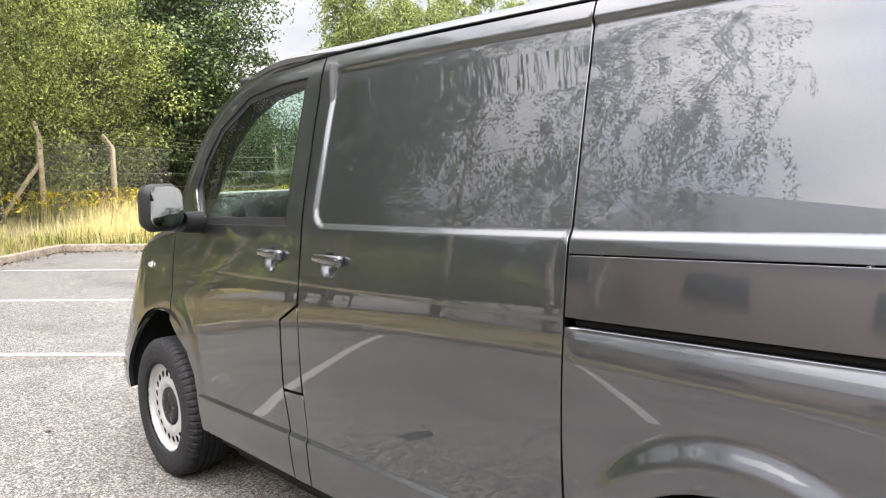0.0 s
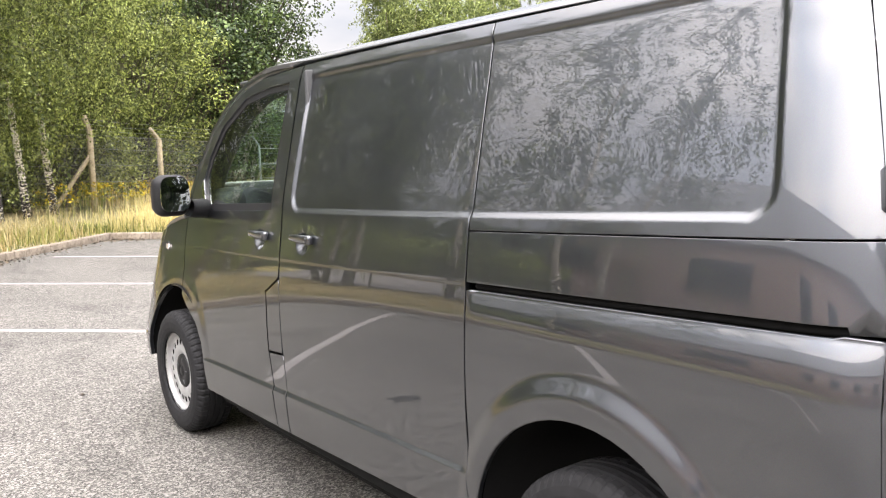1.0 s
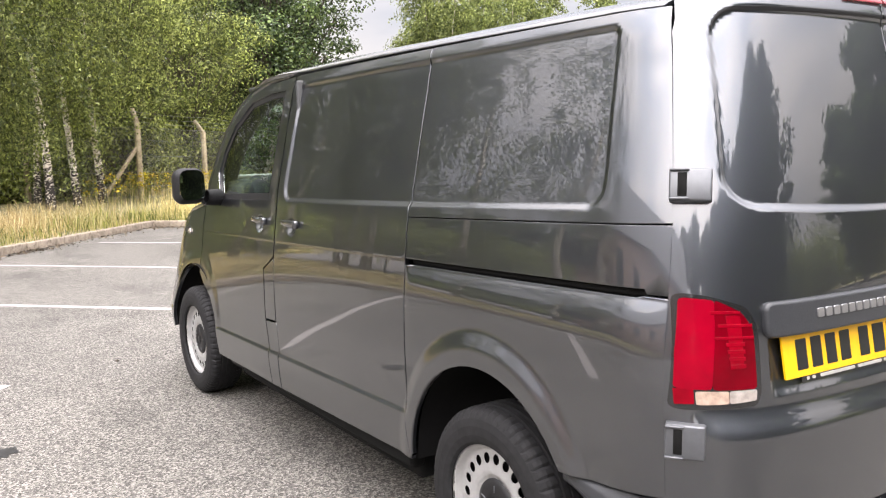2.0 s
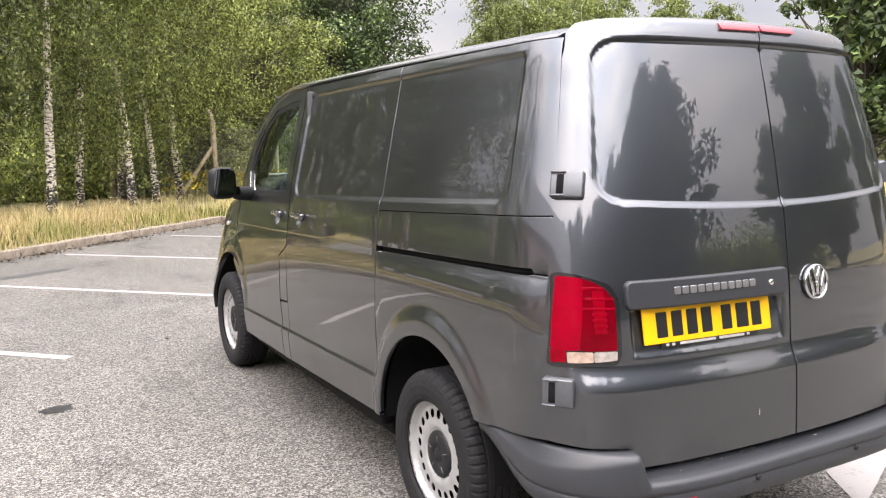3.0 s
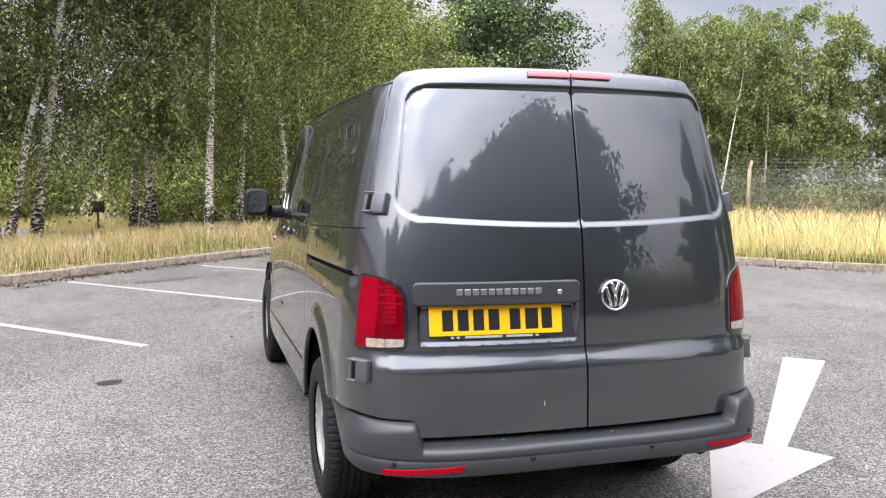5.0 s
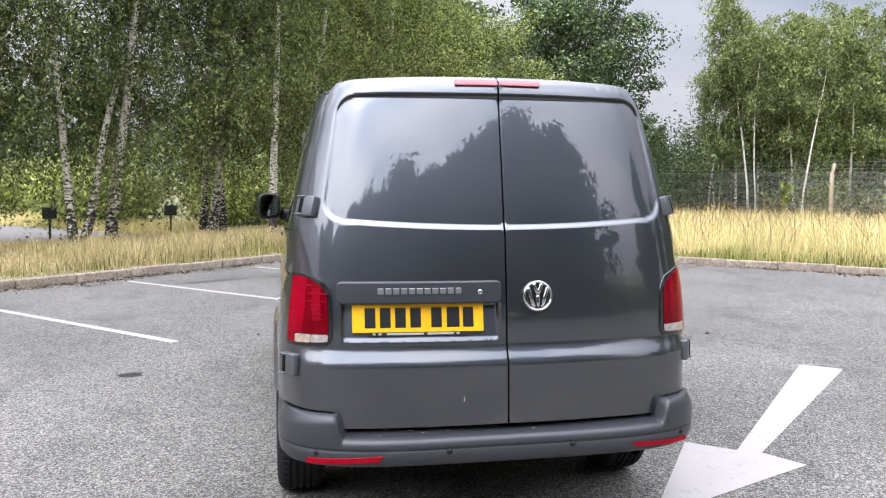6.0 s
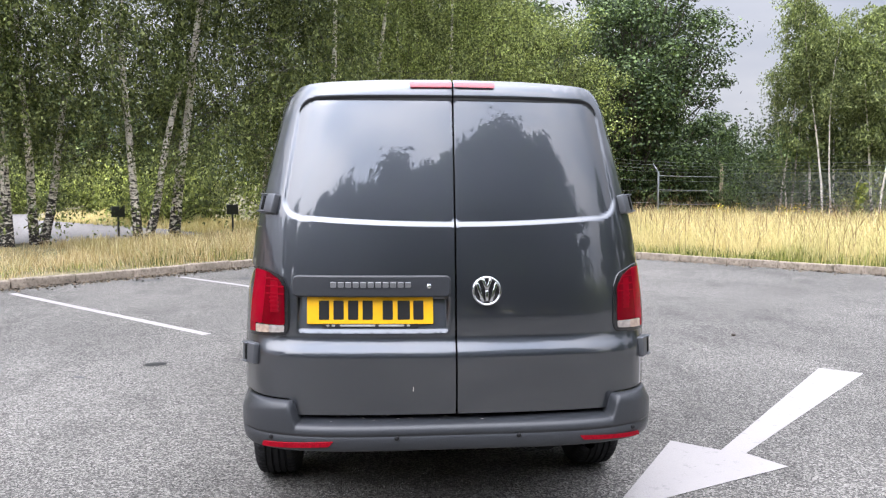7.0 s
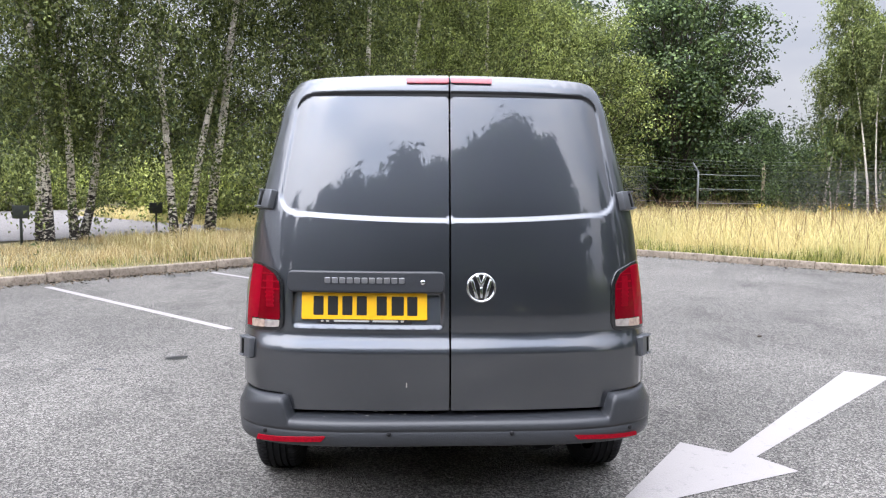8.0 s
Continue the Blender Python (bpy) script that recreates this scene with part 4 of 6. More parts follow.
# high brake lamp, split between the doors
for door, sgn in ((doorL, -1), (doorR, 1)):
    ln = [(sgn * 0.005, 1.931), (sgn * 0.183, 1.929), (sgn * 0.181, 1.906), (sgn * 0.005, 1.907)]
    part("high_brake_lamp", panel("high_brake_lamp", soften(ln, 0.004), rear_surf(0.008), REAR_OUT, step=0.03, edge=0.012, lip=0.002), HIGH_LAMP, door, "thin red high brake lamp")
    # black strip drawn as the shade under the head of the pressed panel
    head = [(0.006 + 0.575 * i / 12, 1.872 - 0.008 * (i / 12) ** 2) for i in range(13)]
    bow = [(0.592 + 0.062 * math.cos(radians(a)), 1.802 + 0.062 * math.sin(radians(a))) for a in range(78, -1, -13)]
    top = [(sgn * x, z) for x, z in head + bow]
    head = [(0.006 + 0.575 * i / 12, 1.861 - 0.008 * (i / 12) ** 2) for i in range(13)]
    bow = [(0.592 + (0.051 + 0.009 * (78 - a) / 78) * math.cos(radians(a)), 1.802 + 0.051 * math.sin(radians(a))) for a in range(78, -1, -13)]
    low = [(sgn * x, z) for x, z in head + bow]
    part("door_seal", panel("door_seal", top + low[::-1], rear_surf(0.003), REAR_OUT, step=0.05, edge=0.003, lip=0.001), TRIM, door, "black strip drawn as the shade under the recess head")
    # hinges bridge the seam to the body side
    for zc, zh, w in ((1.406, 0.042, 0.104), (0.778, 0.044, 0.098)):
        e = float(door_edge(zc))
        u, v = np.array([sgn * (e - 0.026)]), np.array([zc])
        p, n = Vector(rear_surf()(u, v)[0]), Vector(normals_of(plain_rear(), u, v, REAR_OUT)[0])
        turn = math.degrees(math.atan2(n.x, -n.y))
        tilt = math.degrees(math.asin(n.z))
        m = Matrix.Translation(p) @ pose(0, 0, 0, 0, 0, turn) @ pose(0, 0, 0, -tilt)
        h = part("door_hinge", box((w, 0.040, 2 * zh), (sgn * 0.004, -0.004, 0), 0.006, 3), HINGE, door)
        h.matrix_world = m
        # dark slab on the hinge face stands for the shade in its slot
        g = part("hinge_gap", box((w * 0.22, 0.004, zh * 1.45), (sgn * (w * 0.5 - 0.028), -0.0235, 0), 0.0015, 1), LINER, h, "dark slab for the shade in the hinge gap")
        g.matrix_world = m
        for dz in (-1, 1):
            k = part("hinge_lug", box((w * 0.46, 0.012, 0.006), (sgn * (w * 0.30), -0.026, dz * (zh - 0.005)), 0.002, 1), HINGE, h)
            k.matrix_world = m

# grip strip with its bright lettering blocks and lock
strip_ob = part("grip_strip", panel("grip_strip", soften(rect(-0.672, -0.033, 1.038, 1.109), 0.014), plain_rear(0.022), REAR_OUT, step=0.03, edge=0.03, lip=0.010), BUMPER, doorL)
for i in range(11):
    x0 = -0.519 + i * 0.0307
    part("name_block", panel("name_block", soften(rect(x0, x0 + 0.0205, 1.070, 1.090), 0.003), plain_rear(0.0265), REAR_OUT, step=0.02, edge=0.004, lip=0.002), SATIN, strip_ob, "satin silver block")


def disc_on_rear(name, x, z, r, off, depth, material, parent, label="", dome=0.3):
    y = float(plain_rear(0)(np.array([x]), np.array([z]))[0, 1])
    v, f = lathe([(0.0005, -depth * (1 + dome)), (r * 0.6, -depth * (1 + dome * 0.6)), (r * 0.92, -depth), (r, -depth * 0.8), (r, 0.02)], 40, "z")
    me = mesh_np(name, v, f, True)
    ob = part(name, me, material, parent, label)
    ob.matrix_world = pose(x, y - off, z, -90 - 6, 0, 0)
    return ob


def ring_np(r, t, seg=48, sides=8):
    a = np.linspace(0, 2 * np.pi, seg + 1)
    return tube_np(np.stack([r * np.cos(a), r * np.sin(a), 0 * a], 1), [t] * (seg + 1), sides)


disc_on_rear("lock", -0.115, 1.073, 0.010, 0.022, 0.004, CHROME, strip_ob, "round chrome lock")
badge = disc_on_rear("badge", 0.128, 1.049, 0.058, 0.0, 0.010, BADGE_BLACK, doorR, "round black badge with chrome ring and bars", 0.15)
rv, rf = ring_np(0.057, 0.0055)
b = part("badge_ring", mesh_np("badge_ring", rv, rf, True), CHROME, badge)
b.location = (0, 0, -0.011)
for x0, z0, x1, z1 in ((-0.040, 0.032, -0.017, -0.044), (0.040, 0.032, 0.017, -0.044), (-0.016, 0.048, 0.0, 0.004), (0.016, 0.048, 0.0, 0.004), (0.0, 0.0, 0.0, -0.040)):
    L = math.hypot(x1 - x0, z1 - z0)
    bm = box((0.0125, L + 0.004, 0.006), (0, 0, 0), 0.002, 2)
    c = part("badge_bar", bm, CHROME, badge)
    c.matrix_local = pose((x0 + x1) / 2, -(z0 + z1) / 2, -0.013, 0, 0, math.degrees(math.atan2(x1 - x0, -(z1 - z0)) * -1) + 0) @ Matrix.Scale(1, 4)

# number plate in its recess
def plate_part(name, x0, x1, z0, z1, off, material, parent, label="", edge=0.003):
    def f(u, v):
        u, v = np.asarray(u, float), np.asarray(v, float)
        return np.stack([u, -0.861 - off - 0.078 * (u + 0.357) + 0.17 * (v - 0.97), v], -1)
    return part(name, panel(name, soften(rect(x0, x1, z0, z1), 0.003), f, REAR_OUT, step=0.08, edge=edge, lip=0.0008), material, parent, label)


plate = plate_part("number_plate", -0.617, -0.097, 0.916, 1.027, 0.008, PLATE, doorL, "yellow rear number plate", 0.006)
for i, x in enumerate((-0.568, -0.508, -0.448, -0.388, -0.305, -0.243, -0.178)):
    plate_part("plate_bar", x, x + (0.041 if i != 5 else 0.050), 0.933, 1.010, 0.0092, PLATE_INK, plate, "black bar")
label_strip = plate_part("plate_label", -0.556, -0.158, 0.900, 0.917, 0.0075, PLATE_INK, plate, "thin dark label strip")
for x, w in ((-0.537, 0.010), (-0.515, 0.012), (-0.482, 0.145), (-0.322, 0.105), (-0.205, 0.012)):
    plate_part("label_bar", x, x + w, 0.905, 0.912, 0.0088, LABEL_INK, label_strip, "small pale bar", 0.001)


# rear bumper: one moulding swept from arch to arch
BW, BY, BD = 0.908, -0.992, 0.36


def bumper_xy(t):
    """t from -1 (left arch) to 1 (right arch): plan place and outward direction."""
    L_side = abs(-0.352 - (BY + BD))
    a = abs(t)
    s = 1 if t >= 0 else -1
    if a > 0.80:
        k = (a - 0.80) / 0.20
        return s * (BW - 0.004 * k), BY + BD + k * L_side, Vector((s, 0, 0))
    th = (a / 0.80) * math.pi / 2
    px = math.sin(th) ** (2 / 4.2)
    py = 1 - math.cos(th) ** (2 / 2.3)
    nx = 4.2 * px ** 3.2 / BW
    ny = -2.3 * (1 - py) ** 1.3 / BD
    n = Vector((nx * s, ny, 0)).normalized()
    return s * BW * px, BY + BD * py, n


def bumper_mesh():
    bm = bmesh.new()
    rows = []
    ts = sorted(set(round(i / 90, 4) for i in range(-90, 91)) | set(round(s * v, 4) for s in (-1, 1) for v in np.linspace(0.02, 0.30, 80)))
    for t in ts:
        x, y, n = bumper_xy(t)
        ax = abs(x)
        ear = float(sstep(0.662, 0.700, np.asarray(ax)))
        top = 0.512 + 0.090 * ear + (0.012 * max(0.0, (abs(t) - 0.6) / 0.4) * -1 if ear > 0.99 else 0)
        bot = 0.406 + 0.016 * float(sstep(0.55, 1.0, np.asarray(abs(t))))
        depth = 0.115 - 0.035 * ear
        side = max(0.0, (abs(t) - 0.80) / 0.20)
        cham = ear * (1 - side) * float(sstep(0.20, 0.75, np.asarray(abs(t))))
        lift = 0.128 * float(sstep(-0.66, -0.34, np.asarray(y))) if ear > 0.99 else 0.0
        prof = [(-0.10, bot - 0.02), (-0.035, bot - 0.006), (-0.012, bot), (-0.003, bot + 0.012), (0.001, bot + 0.035), (0.002, 0.468), (-0.002, 0.4715), (0.003, 0.475), (0.004, 0.484),
                (0.003, max(0.490, top - 0.026 - 0.034 * cham)), (-0.004 * cham, top - 0.013 - 0.035 * cham), (-0.006 - 0.018 * cham, top - 0.004 - 0.004 * cham), (-0.014 - 0.014 * cham, top), (-0.040, top + 0.001), (-depth, top - 0.002 + 0.026 * (1 - ear)), (-depth - 0.01, top - 0.06)]
        rows.append([bm.verts.new((x + n.x * o, y + n.y * o, z + lift * max(0.0, (top - z) / (top - bot)))) for o, z in prof])
    for a, b in zip(rows, rows[1:]):
        for i in range(len(a) - 1):
            f = bm.faces.new((a[i], b[i], b[i + 1], a[i + 1]))
            f.smooth = True
    for r in (rows[0], rows[-1]):
        bm.faces.new(r)
    bmesh.ops.recalc_face_normals(bm, faces=bm.faces)
    return bm


bumper = part("rear_bumper", bumper_mesh(), BUMPER, van, "matt grey moulded rear bumper")


def bumper_surf(off):
    def f(u, v):
        u, v = np.asarray(u, float), np.asarray(v, float)
        q = np.clip(np.abs(u) / BW, 0, 0.9995)
        return np.stack([u, BY + BD * (1 - (1 - q**4.2) ** (1 / 2.3)) - off, v], -1)
    return f


for s in (-1, 1):
    ln = [(s * 0.530, 0.431), (s * 0.512, 0.451), (s * 0.80, 0.434), (s * 0.806, 0.415)]
    part("bumper_reflector", panel("bumper_reflector", soften(ln, 0.004), bumper_surf(0.007), REAR_OUT, step=0.03, edge=0.01, lip=0.002), REFLECTOR, bumper, "slim red reflector")
    for x, z in ((0.252, 0.463), (0.765, 0.458)):
        y = float(bumper_surf(0)(np.array([x]), np.array([0.44]))[0, 1])
        v, f = lathe([(0.0005, -0.006), (0.008, -0.006), (0.0105, -0.002), (0.0105, 0.01)], 16, "z")
        o = part("parking_sensor", mesh_np("parking_sensor", v, f, True), TRIM, bumper)
        o.matrix_world = pose(s * x, y - 0.002, z, -90, 0, 0)


# scuffs on the step and a chip in the door paint
for i in range(16):
    x, o = -0.52 + 0.041 * i + 0.012 * math.sin(i * 5.1), -0.055 - 0.045 * abs(math.sin(i * 2.3))
    y = float(bumper_surf(0)(np.array([x]), np.array([0.5]))[0, 1])
    c = part("scuff", box((0.006 + 0.016 * abs(math.sin(i * 1.7)), 0.003, 0.0012), (0, 0, 0), 0.0004, 1), LABEL_INK, bumper, "pale scuff")
    c.matrix_world = pose(x, y - o, 0.5135 + 0.31 * (-o - 0.04), 17, 0, 25 * math.sin(i * 3.7))
part("paint_chip", panel("paint_chip", [(-0.1835, 0.640), (-0.1795, 0.640), (-0.1785, 0.652), (-0.1815, 0.662)], rear_surf(0.0008), REAR_OUT, step=0.03, edge=0.001, lip=0.0004), LABEL_INK, doorL, "small pale paint chip")


# wheels
def tyre_np(R=0.335, half=0.1075):
    prof = [(0.212, -half + 0.014), (0.222, -half + 0.004), (0.245, -half - 0.002), (0.275, -half - 0.003), (0.300, -half + 0.002), (0.316, -half + 0.010), (0.327, -half + 0.020), (R - 0.002, -half + 0.032)]
    x = -half + 0.034
    for g in (-0.046, -0.016, 0.016, 0.046):
        prof += [(R, g - 0.006), (R - 0.008, g - 0.004), (R - 0.008, g + 0.004), (R, g + 0.006)]
    prof += [(r, -a) for r, a in prof[7::-1]]
    seg = 240
    v, f = lathe(prof, seg, "x")
    V = v.reshape(len(prof), seg, 3)
    cut = (np.arange(seg) % 4) == 0
    for i in range(len(prof)):
        if 4 < i < 9 or len(prof) - 10 < i < len(prof) - 5:
            V[i, cut, 1:] *= 0.983
    return V.reshape(-1, 3), f


def rim_depth(r):
    return np.interp(r, (0.0, 0.095, 0.105, 0.118, 0.132, 0.150, 0.180, 0.188, 0.194, 0.202, 0.207, 0.213, 0.218), (0.056, 0.057, 0.066, 0.069, 0.068, 0.065, 0.062, 0.061, 0.063, 0.076, 0.084, 0.088, 0.086))


def rim_mesh():
    circ = lambda r, n: [(r * math.cos(2 * math.pi * i / n), r * math.sin(2 * math.pi * i / n)) for i in range(n)]  # noqa: E731
    holes = [circ(0.066, 30)]
    for k in range(20):
        a = 2 * math.pi * k / 20
        c, s = math.cos(a), math.sin(a)
        holes.append([(c * (0.161 + 0.0190 * math.cos(b)) - s * 0.0175 * math.sin(b), s * (0.161 + 0.0190 * math.cos(b)) + c * 0.0175 * math.sin(b)) for b in [2 * math.pi * i / 12 for i in range(12)]])
    def f(u, v):
        u, v = np.asarray(u, float), np.asarray(v, float)
        return np.stack([-rim_depth(np.hypot(u, v)), u, v], -1)
    fine = lambda u, v: np.hypot(u, v) > 0.10  # noqa: E731
    return panel("rim", circ(0.217, 72), f, (-1, 0, 0), holes, fine, 0.02, 0.009, 0.003, 0.0006)


def make_wheel():
    w = new("wheel")
    w.parent = van
    v, f = tyre_np()
    part("tyre", mesh_np("tyre", v, f, False), RUBBER, w, "black road tyre")
    part("rim", rim_mesh(), RIM, w, "silver steel rim with round vents")
    v, f = lathe([(0.0005, -0.074), (0.022, -0.074), (0.027, -0.068), (0.032, -0.068), (0.036, -0.073), (0.072, -0.071), (0.090, -0.066), (0.097, -0.050)], 40, "x")
    part("hub_cap", mesh_np("hub_cap", v, f, True), TRIM, w, "black hub cap")
    for k in range(5):
        a = 2 * math.pi * k / 5
        bm = box((0.005, 0.005, 0.026), (0, 0, 0), 0.0015, 1)
        o = part("cap_slot", bm, HINGE, w)
        o.matrix_local = Matrix.Rotation(a, 4, "X") @ pose(-0.0712, 0, 0.062)
    v, f = lathe([(0.0005, -0.010), (0.192, -0.010), (0.206, -0.030), (0.212, -0.086)], 40, "x")
    part("brake_drum", mesh_np("brake_drum", v, f, True), LINER, w)
    return w


wheel = make_wheel()
wheel.matrix_world = pose(-0.812, 0.0, 0.334)
for x, y, turn in ((-0.812, 3.0, 12), (0.812, 0.0, 180), (0.812, 3.0, 180)):
    m = pose(x, y, 0.334, 0, 0, 180 if x > 0 else 0) @ pose(0, 0, 0, turn if x < 0 else 0, 0, 0)
    copy_thing(wheel, m)

# arch liners, floor and sills
for s in (-1, 1):
    for cy, cz in (REAR_ARCH, FRONT_ARCH):
        a = np.linspace(radians(-4), radians(184), 28)
        r = ARCH_R + 0.012
        v = np.concatenate([np.stack([np.full(28, s * xx), cy + rr * np.cos(a), cz + rr * np.sin(a)], 1) for xx, rr in ((0.885, r), (0.80, r), (0.52, r), (0.52, 0.02))])
        f = np.array([[k * 28 + i, k * 28 + i + 1, (k + 1) * 28 + i + 1, (k + 1) * 28 + i] for k in range(3) for i in range(27)])
        part("arch_liner", mesh_np("arch_liner", v, f, True), LINER, van)
    part("sill", box((0.07, 1.95, 0.09), (s * 0.845, 1.49, 0.335), 0.02, 2), LINER, van)
# floor blocks hang low and near black to deepen the shade below
part("underbody", box((1.02, 3.7, 0.20), (0, 1.5, 0.31), 0.02, 2), LINER, van)
part("underbody_rear", box((1.36, 0.40, 0.11), (0, -0.62, 0.42), 0.02, 2), LINER, van)
# slung under the tail: unseen rear axle and silencer, added to block light below
v, f = tube_np([(-0.72, 0.0, 0.33), (0.0, 0.02, 0.36), (0.72, 0.0, 0.33)], [0.055] * 3, 10)
part("rear_axle", mesh_np("rear_axle", v, f, True), LINER, van)
v, f = tube_np([(0.45, -0.66, 0.36), (0.45, -0.60, 0.36), (0.45, -0.10, 0.36), (0.45, -0.04, 0.36)], [0.02, 0.10, 0.10, 0.02], 14)
part("silencer", mesh_np("silencer", v, f, True), LINER, van)
# another floor block, lowered to keep light from under the van
part("underbody_middle", box((1.62, 1.9, 0.18), (0, 1.5, 0.31), 0.02, 2), LINER, van)
v, f = tube_np([(0.60, -0.2, 0.35), (0.60, -0.6, 0.355), (0.61, -0.80, 0.355)], [0.026] * 3, 12)
part("exhaust_pipe", mesh_np("exhaust_pipe", v, f, True), TRIM, van)


# door mirrors
def door_mirror(s, door):
    bm = box((0.182, 0.14, 0.206), (0, 0, 0), 0.052, 5)
    for vert in bm.verts:
        if vert.co.y > 0:
            k = vert.co.y / 0.07
            vert.co.x *= 1 - 0.30 * k
            vert.co.z *= 1 - 0.28 * k
    shell = part("door_mirror", bm, TRIM, door, "black door mirror")
    shell.matrix_world = pose(s * 1.002, 2.685, 1.312, 0, 0, s * -6)
    bmx = bmesh.new()
    ln = soften([(-0.074, -0.086), (0.074, -0.080), (0.074, 0.086), (-0.068, 0.088)], 0.052, 6)
    front = [bmx.verts.new((x + s * 0.002, -0.0700, z)) for x, z in ln]
    bmx.faces.new(front)
    back = bmesh.ops.extrude_face_region(bmx, geom=list(bmx.faces))
    bmesh.ops.translate(bmx, vec=(0, 0.006, 0), verts=[g for g in back["geom"] if isinstance(g, bmesh.types.BMVert)])
    bmesh.ops.recalc_face_normals(bmx, faces=bmx.faces)
    g = part("mirror_glass", bmx, MIRROR, shell, "mirror glass")
    g.matrix_local = pose(0, -0.014, 0, -6, 0, s * 3)
    v, f = tube_np([(s * 0.90, 2.70, 1.245), (s * 0.87, 2.71, 1.238), (s * 0.80, 2.735, 1.235)], [0.046, 0.048, 0.052], 10)
    part("mirror_arm", mesh_np("mirror_arm", v, f, True), TRIM, door)


door_mirror(-1, left_door)
door_mirror(1, right_door)


def handle(y0, y1, z, s, parent):
    """A straight pull bar with a round lock dimple at its rear end."""
    yc = (y0 + y1) / 2
    x = float(half_width(np.asarray(yc), np.asarray(z)))
    bar = box((0.026, y1 - y0, 0.034), (0, 0, 0), 0.011, 3)
    for vert in bar.verts:
        k = vert.co.y / ((y1 - y0) / 2)
        vert.co.z *= 1 - 0.16 * k
        vert.co.x -= 0.012 * max(0.0, k - 0.5) * 2
    ob = part("door_handle", bar, PAINT, parent, "body coloured pull handle")
    ob.matrix_world = pose(s * (x + 0.016), yc, z) @ Matrix.Diagonal((s, 1, 1, 1))
    for k, r, depth, material in ((0, 0.0135, 0.0010, TRIM), (1, 0.0110, 0.0022, PAINT)):
        v, f = lathe([(0.0005, depth), (r * 0.8, depth), (r, 0.0), (r, -0.004)], 20, "x")
        c = part("lock_ring" if k == 0 else "lock_cap", mesh_np("lock", v, f, True), material, ob)
        c.matrix_world = pose(s * (x + 0.0290), y0 + 0.024, z, 0, 0, 0 if s > 0 else 180)


handle(1.885, 2.075, 1.152, -1, left_door)
handle(1.460, 1.650, 1.164, -1, slider)
handle(1.885, 2.075, 1.152, 1, right_door)
# bright trim at the foot of the window, by the mirror
part("corner_trim", panel("corner_trim", [(2.724, 1.222), (2.748, 1.220), (2.846, 1.355), (2.832, 1.382)], side_surf(-1, 0.004), (-1, 0, 0), step=0.03, edge=0.01), CHROME, left_door, "bright window corner trim")


# nose, bonnet, windscreen, pillars
def bonnet_surf(u, v):
    u, v = np.asarray(u, float), np.asarray(v, float)
    w = half_width(np.clip(v, 2.9, 3.9), np.full_like(v, 1.05))
    t = np.clip((v - 3.02) / 0.8, 0, 1)
    return np.stack([u, v, 1.195 - 0.10 * t - 0.13 * t**2.2 - 0.035 * np.clip(np.abs(u) / w, 0, 1) ** 3 + 0.03], -1)


bw = lambda y: float(half_width(np.asarray(y), np.asarray(1.08)))  # noqa: E731
bl = [(bw(y) - 0.012, y) for y in (3.06, 3.2, 3.35, 3.5, 3.62, 3.74)] + [(0.35, 3.84), (0.0, 3.87), (-0.35, 3.84)] + [(-bw(y) + 0.012, y) for y in (3.74, 3.62, 3.5, 3.35, 3.2, 3.06)]
part("bonnet", panel("bonnet", bl, bonnet_surf, (0, 0, 1), step=0.06), PAINT, van)


def nose_surf(u, v):
    u, v = np.asarray(u, float), np.asarray(v, float)
    return np.stack([u, 3.885 - 0.16 * (np.abs(u) / 0.75) ** 2.6 - 0.25 * np.clip(v - 0.8, 0, 1) ** 2 - 0.06 * np.clip(0.5 - v, 0, 1), v], -1)


part("front_panel", panel("front_panel", [(-0.70, 0.62), (0.70, 0.62), (0.70, 0.96), (0.3, 1.0), (-0.3, 1.0), (-0.70, 0.96)], nose_surf, (0, 1, 0), step=0.06), PAINT, van)
part("front_bumper", panel("front_bumper", [(-0.76, 0.26), (0.76, 0.26), (0.76, 0.61), (-0.76, 0.61)], nose_surf, (0, 1, 0), step=0.06), BUMPER, van)


def screen_surf(u, v):
    u, v = np.asarray(u, float), np.asarray(v, float)
    edge = np.interp(v, (1.17, 1.30, 1.46, 1.63, 1.75, 1.835, 1.87), (3.04, 2.985, 2.90, 2.775, 2.615, 2.42, 2.33))
    w = np.interp(v, (1.17, 1.87), (0.79, 0.70))
    return np.stack([u, edge + 0.14 * (1 - np.clip(np.abs(u) / w, 0, 1) ** 2), v], -1)


screen = part("windscreen", panel("windscreen", [(-0.77, 1.18), (0.77, 1.18), (0.67, 1.862), (-0.67, 1.862)], screen_surf, (0, 1, 0.7), step=0.06, edge=0.006), GLASS, van, "green tinted windscreen")
screen.visible_shadow = False
for s in (-1, 1):
    pts = [side_surf(s, -0.030)(np.array([y]), np.array([z]))[0] for y, z in ((3.075, 1.175), (3.02, 1.30), (2.935, 1.46), (2.815, 1.63), (2.655, 1.75), (2.45, 1.835), (2.22, 1.878), (1.95, 1.885))]
    v, f = tube_np(pts, [0.034, 0.034, 0.033, 0.032, 0.030, 0.028, 0.022, 0.014], 10)
    part("windscreen_pillar", mesh_np("windscreen_pillar", v, f, True), PAINT, van)

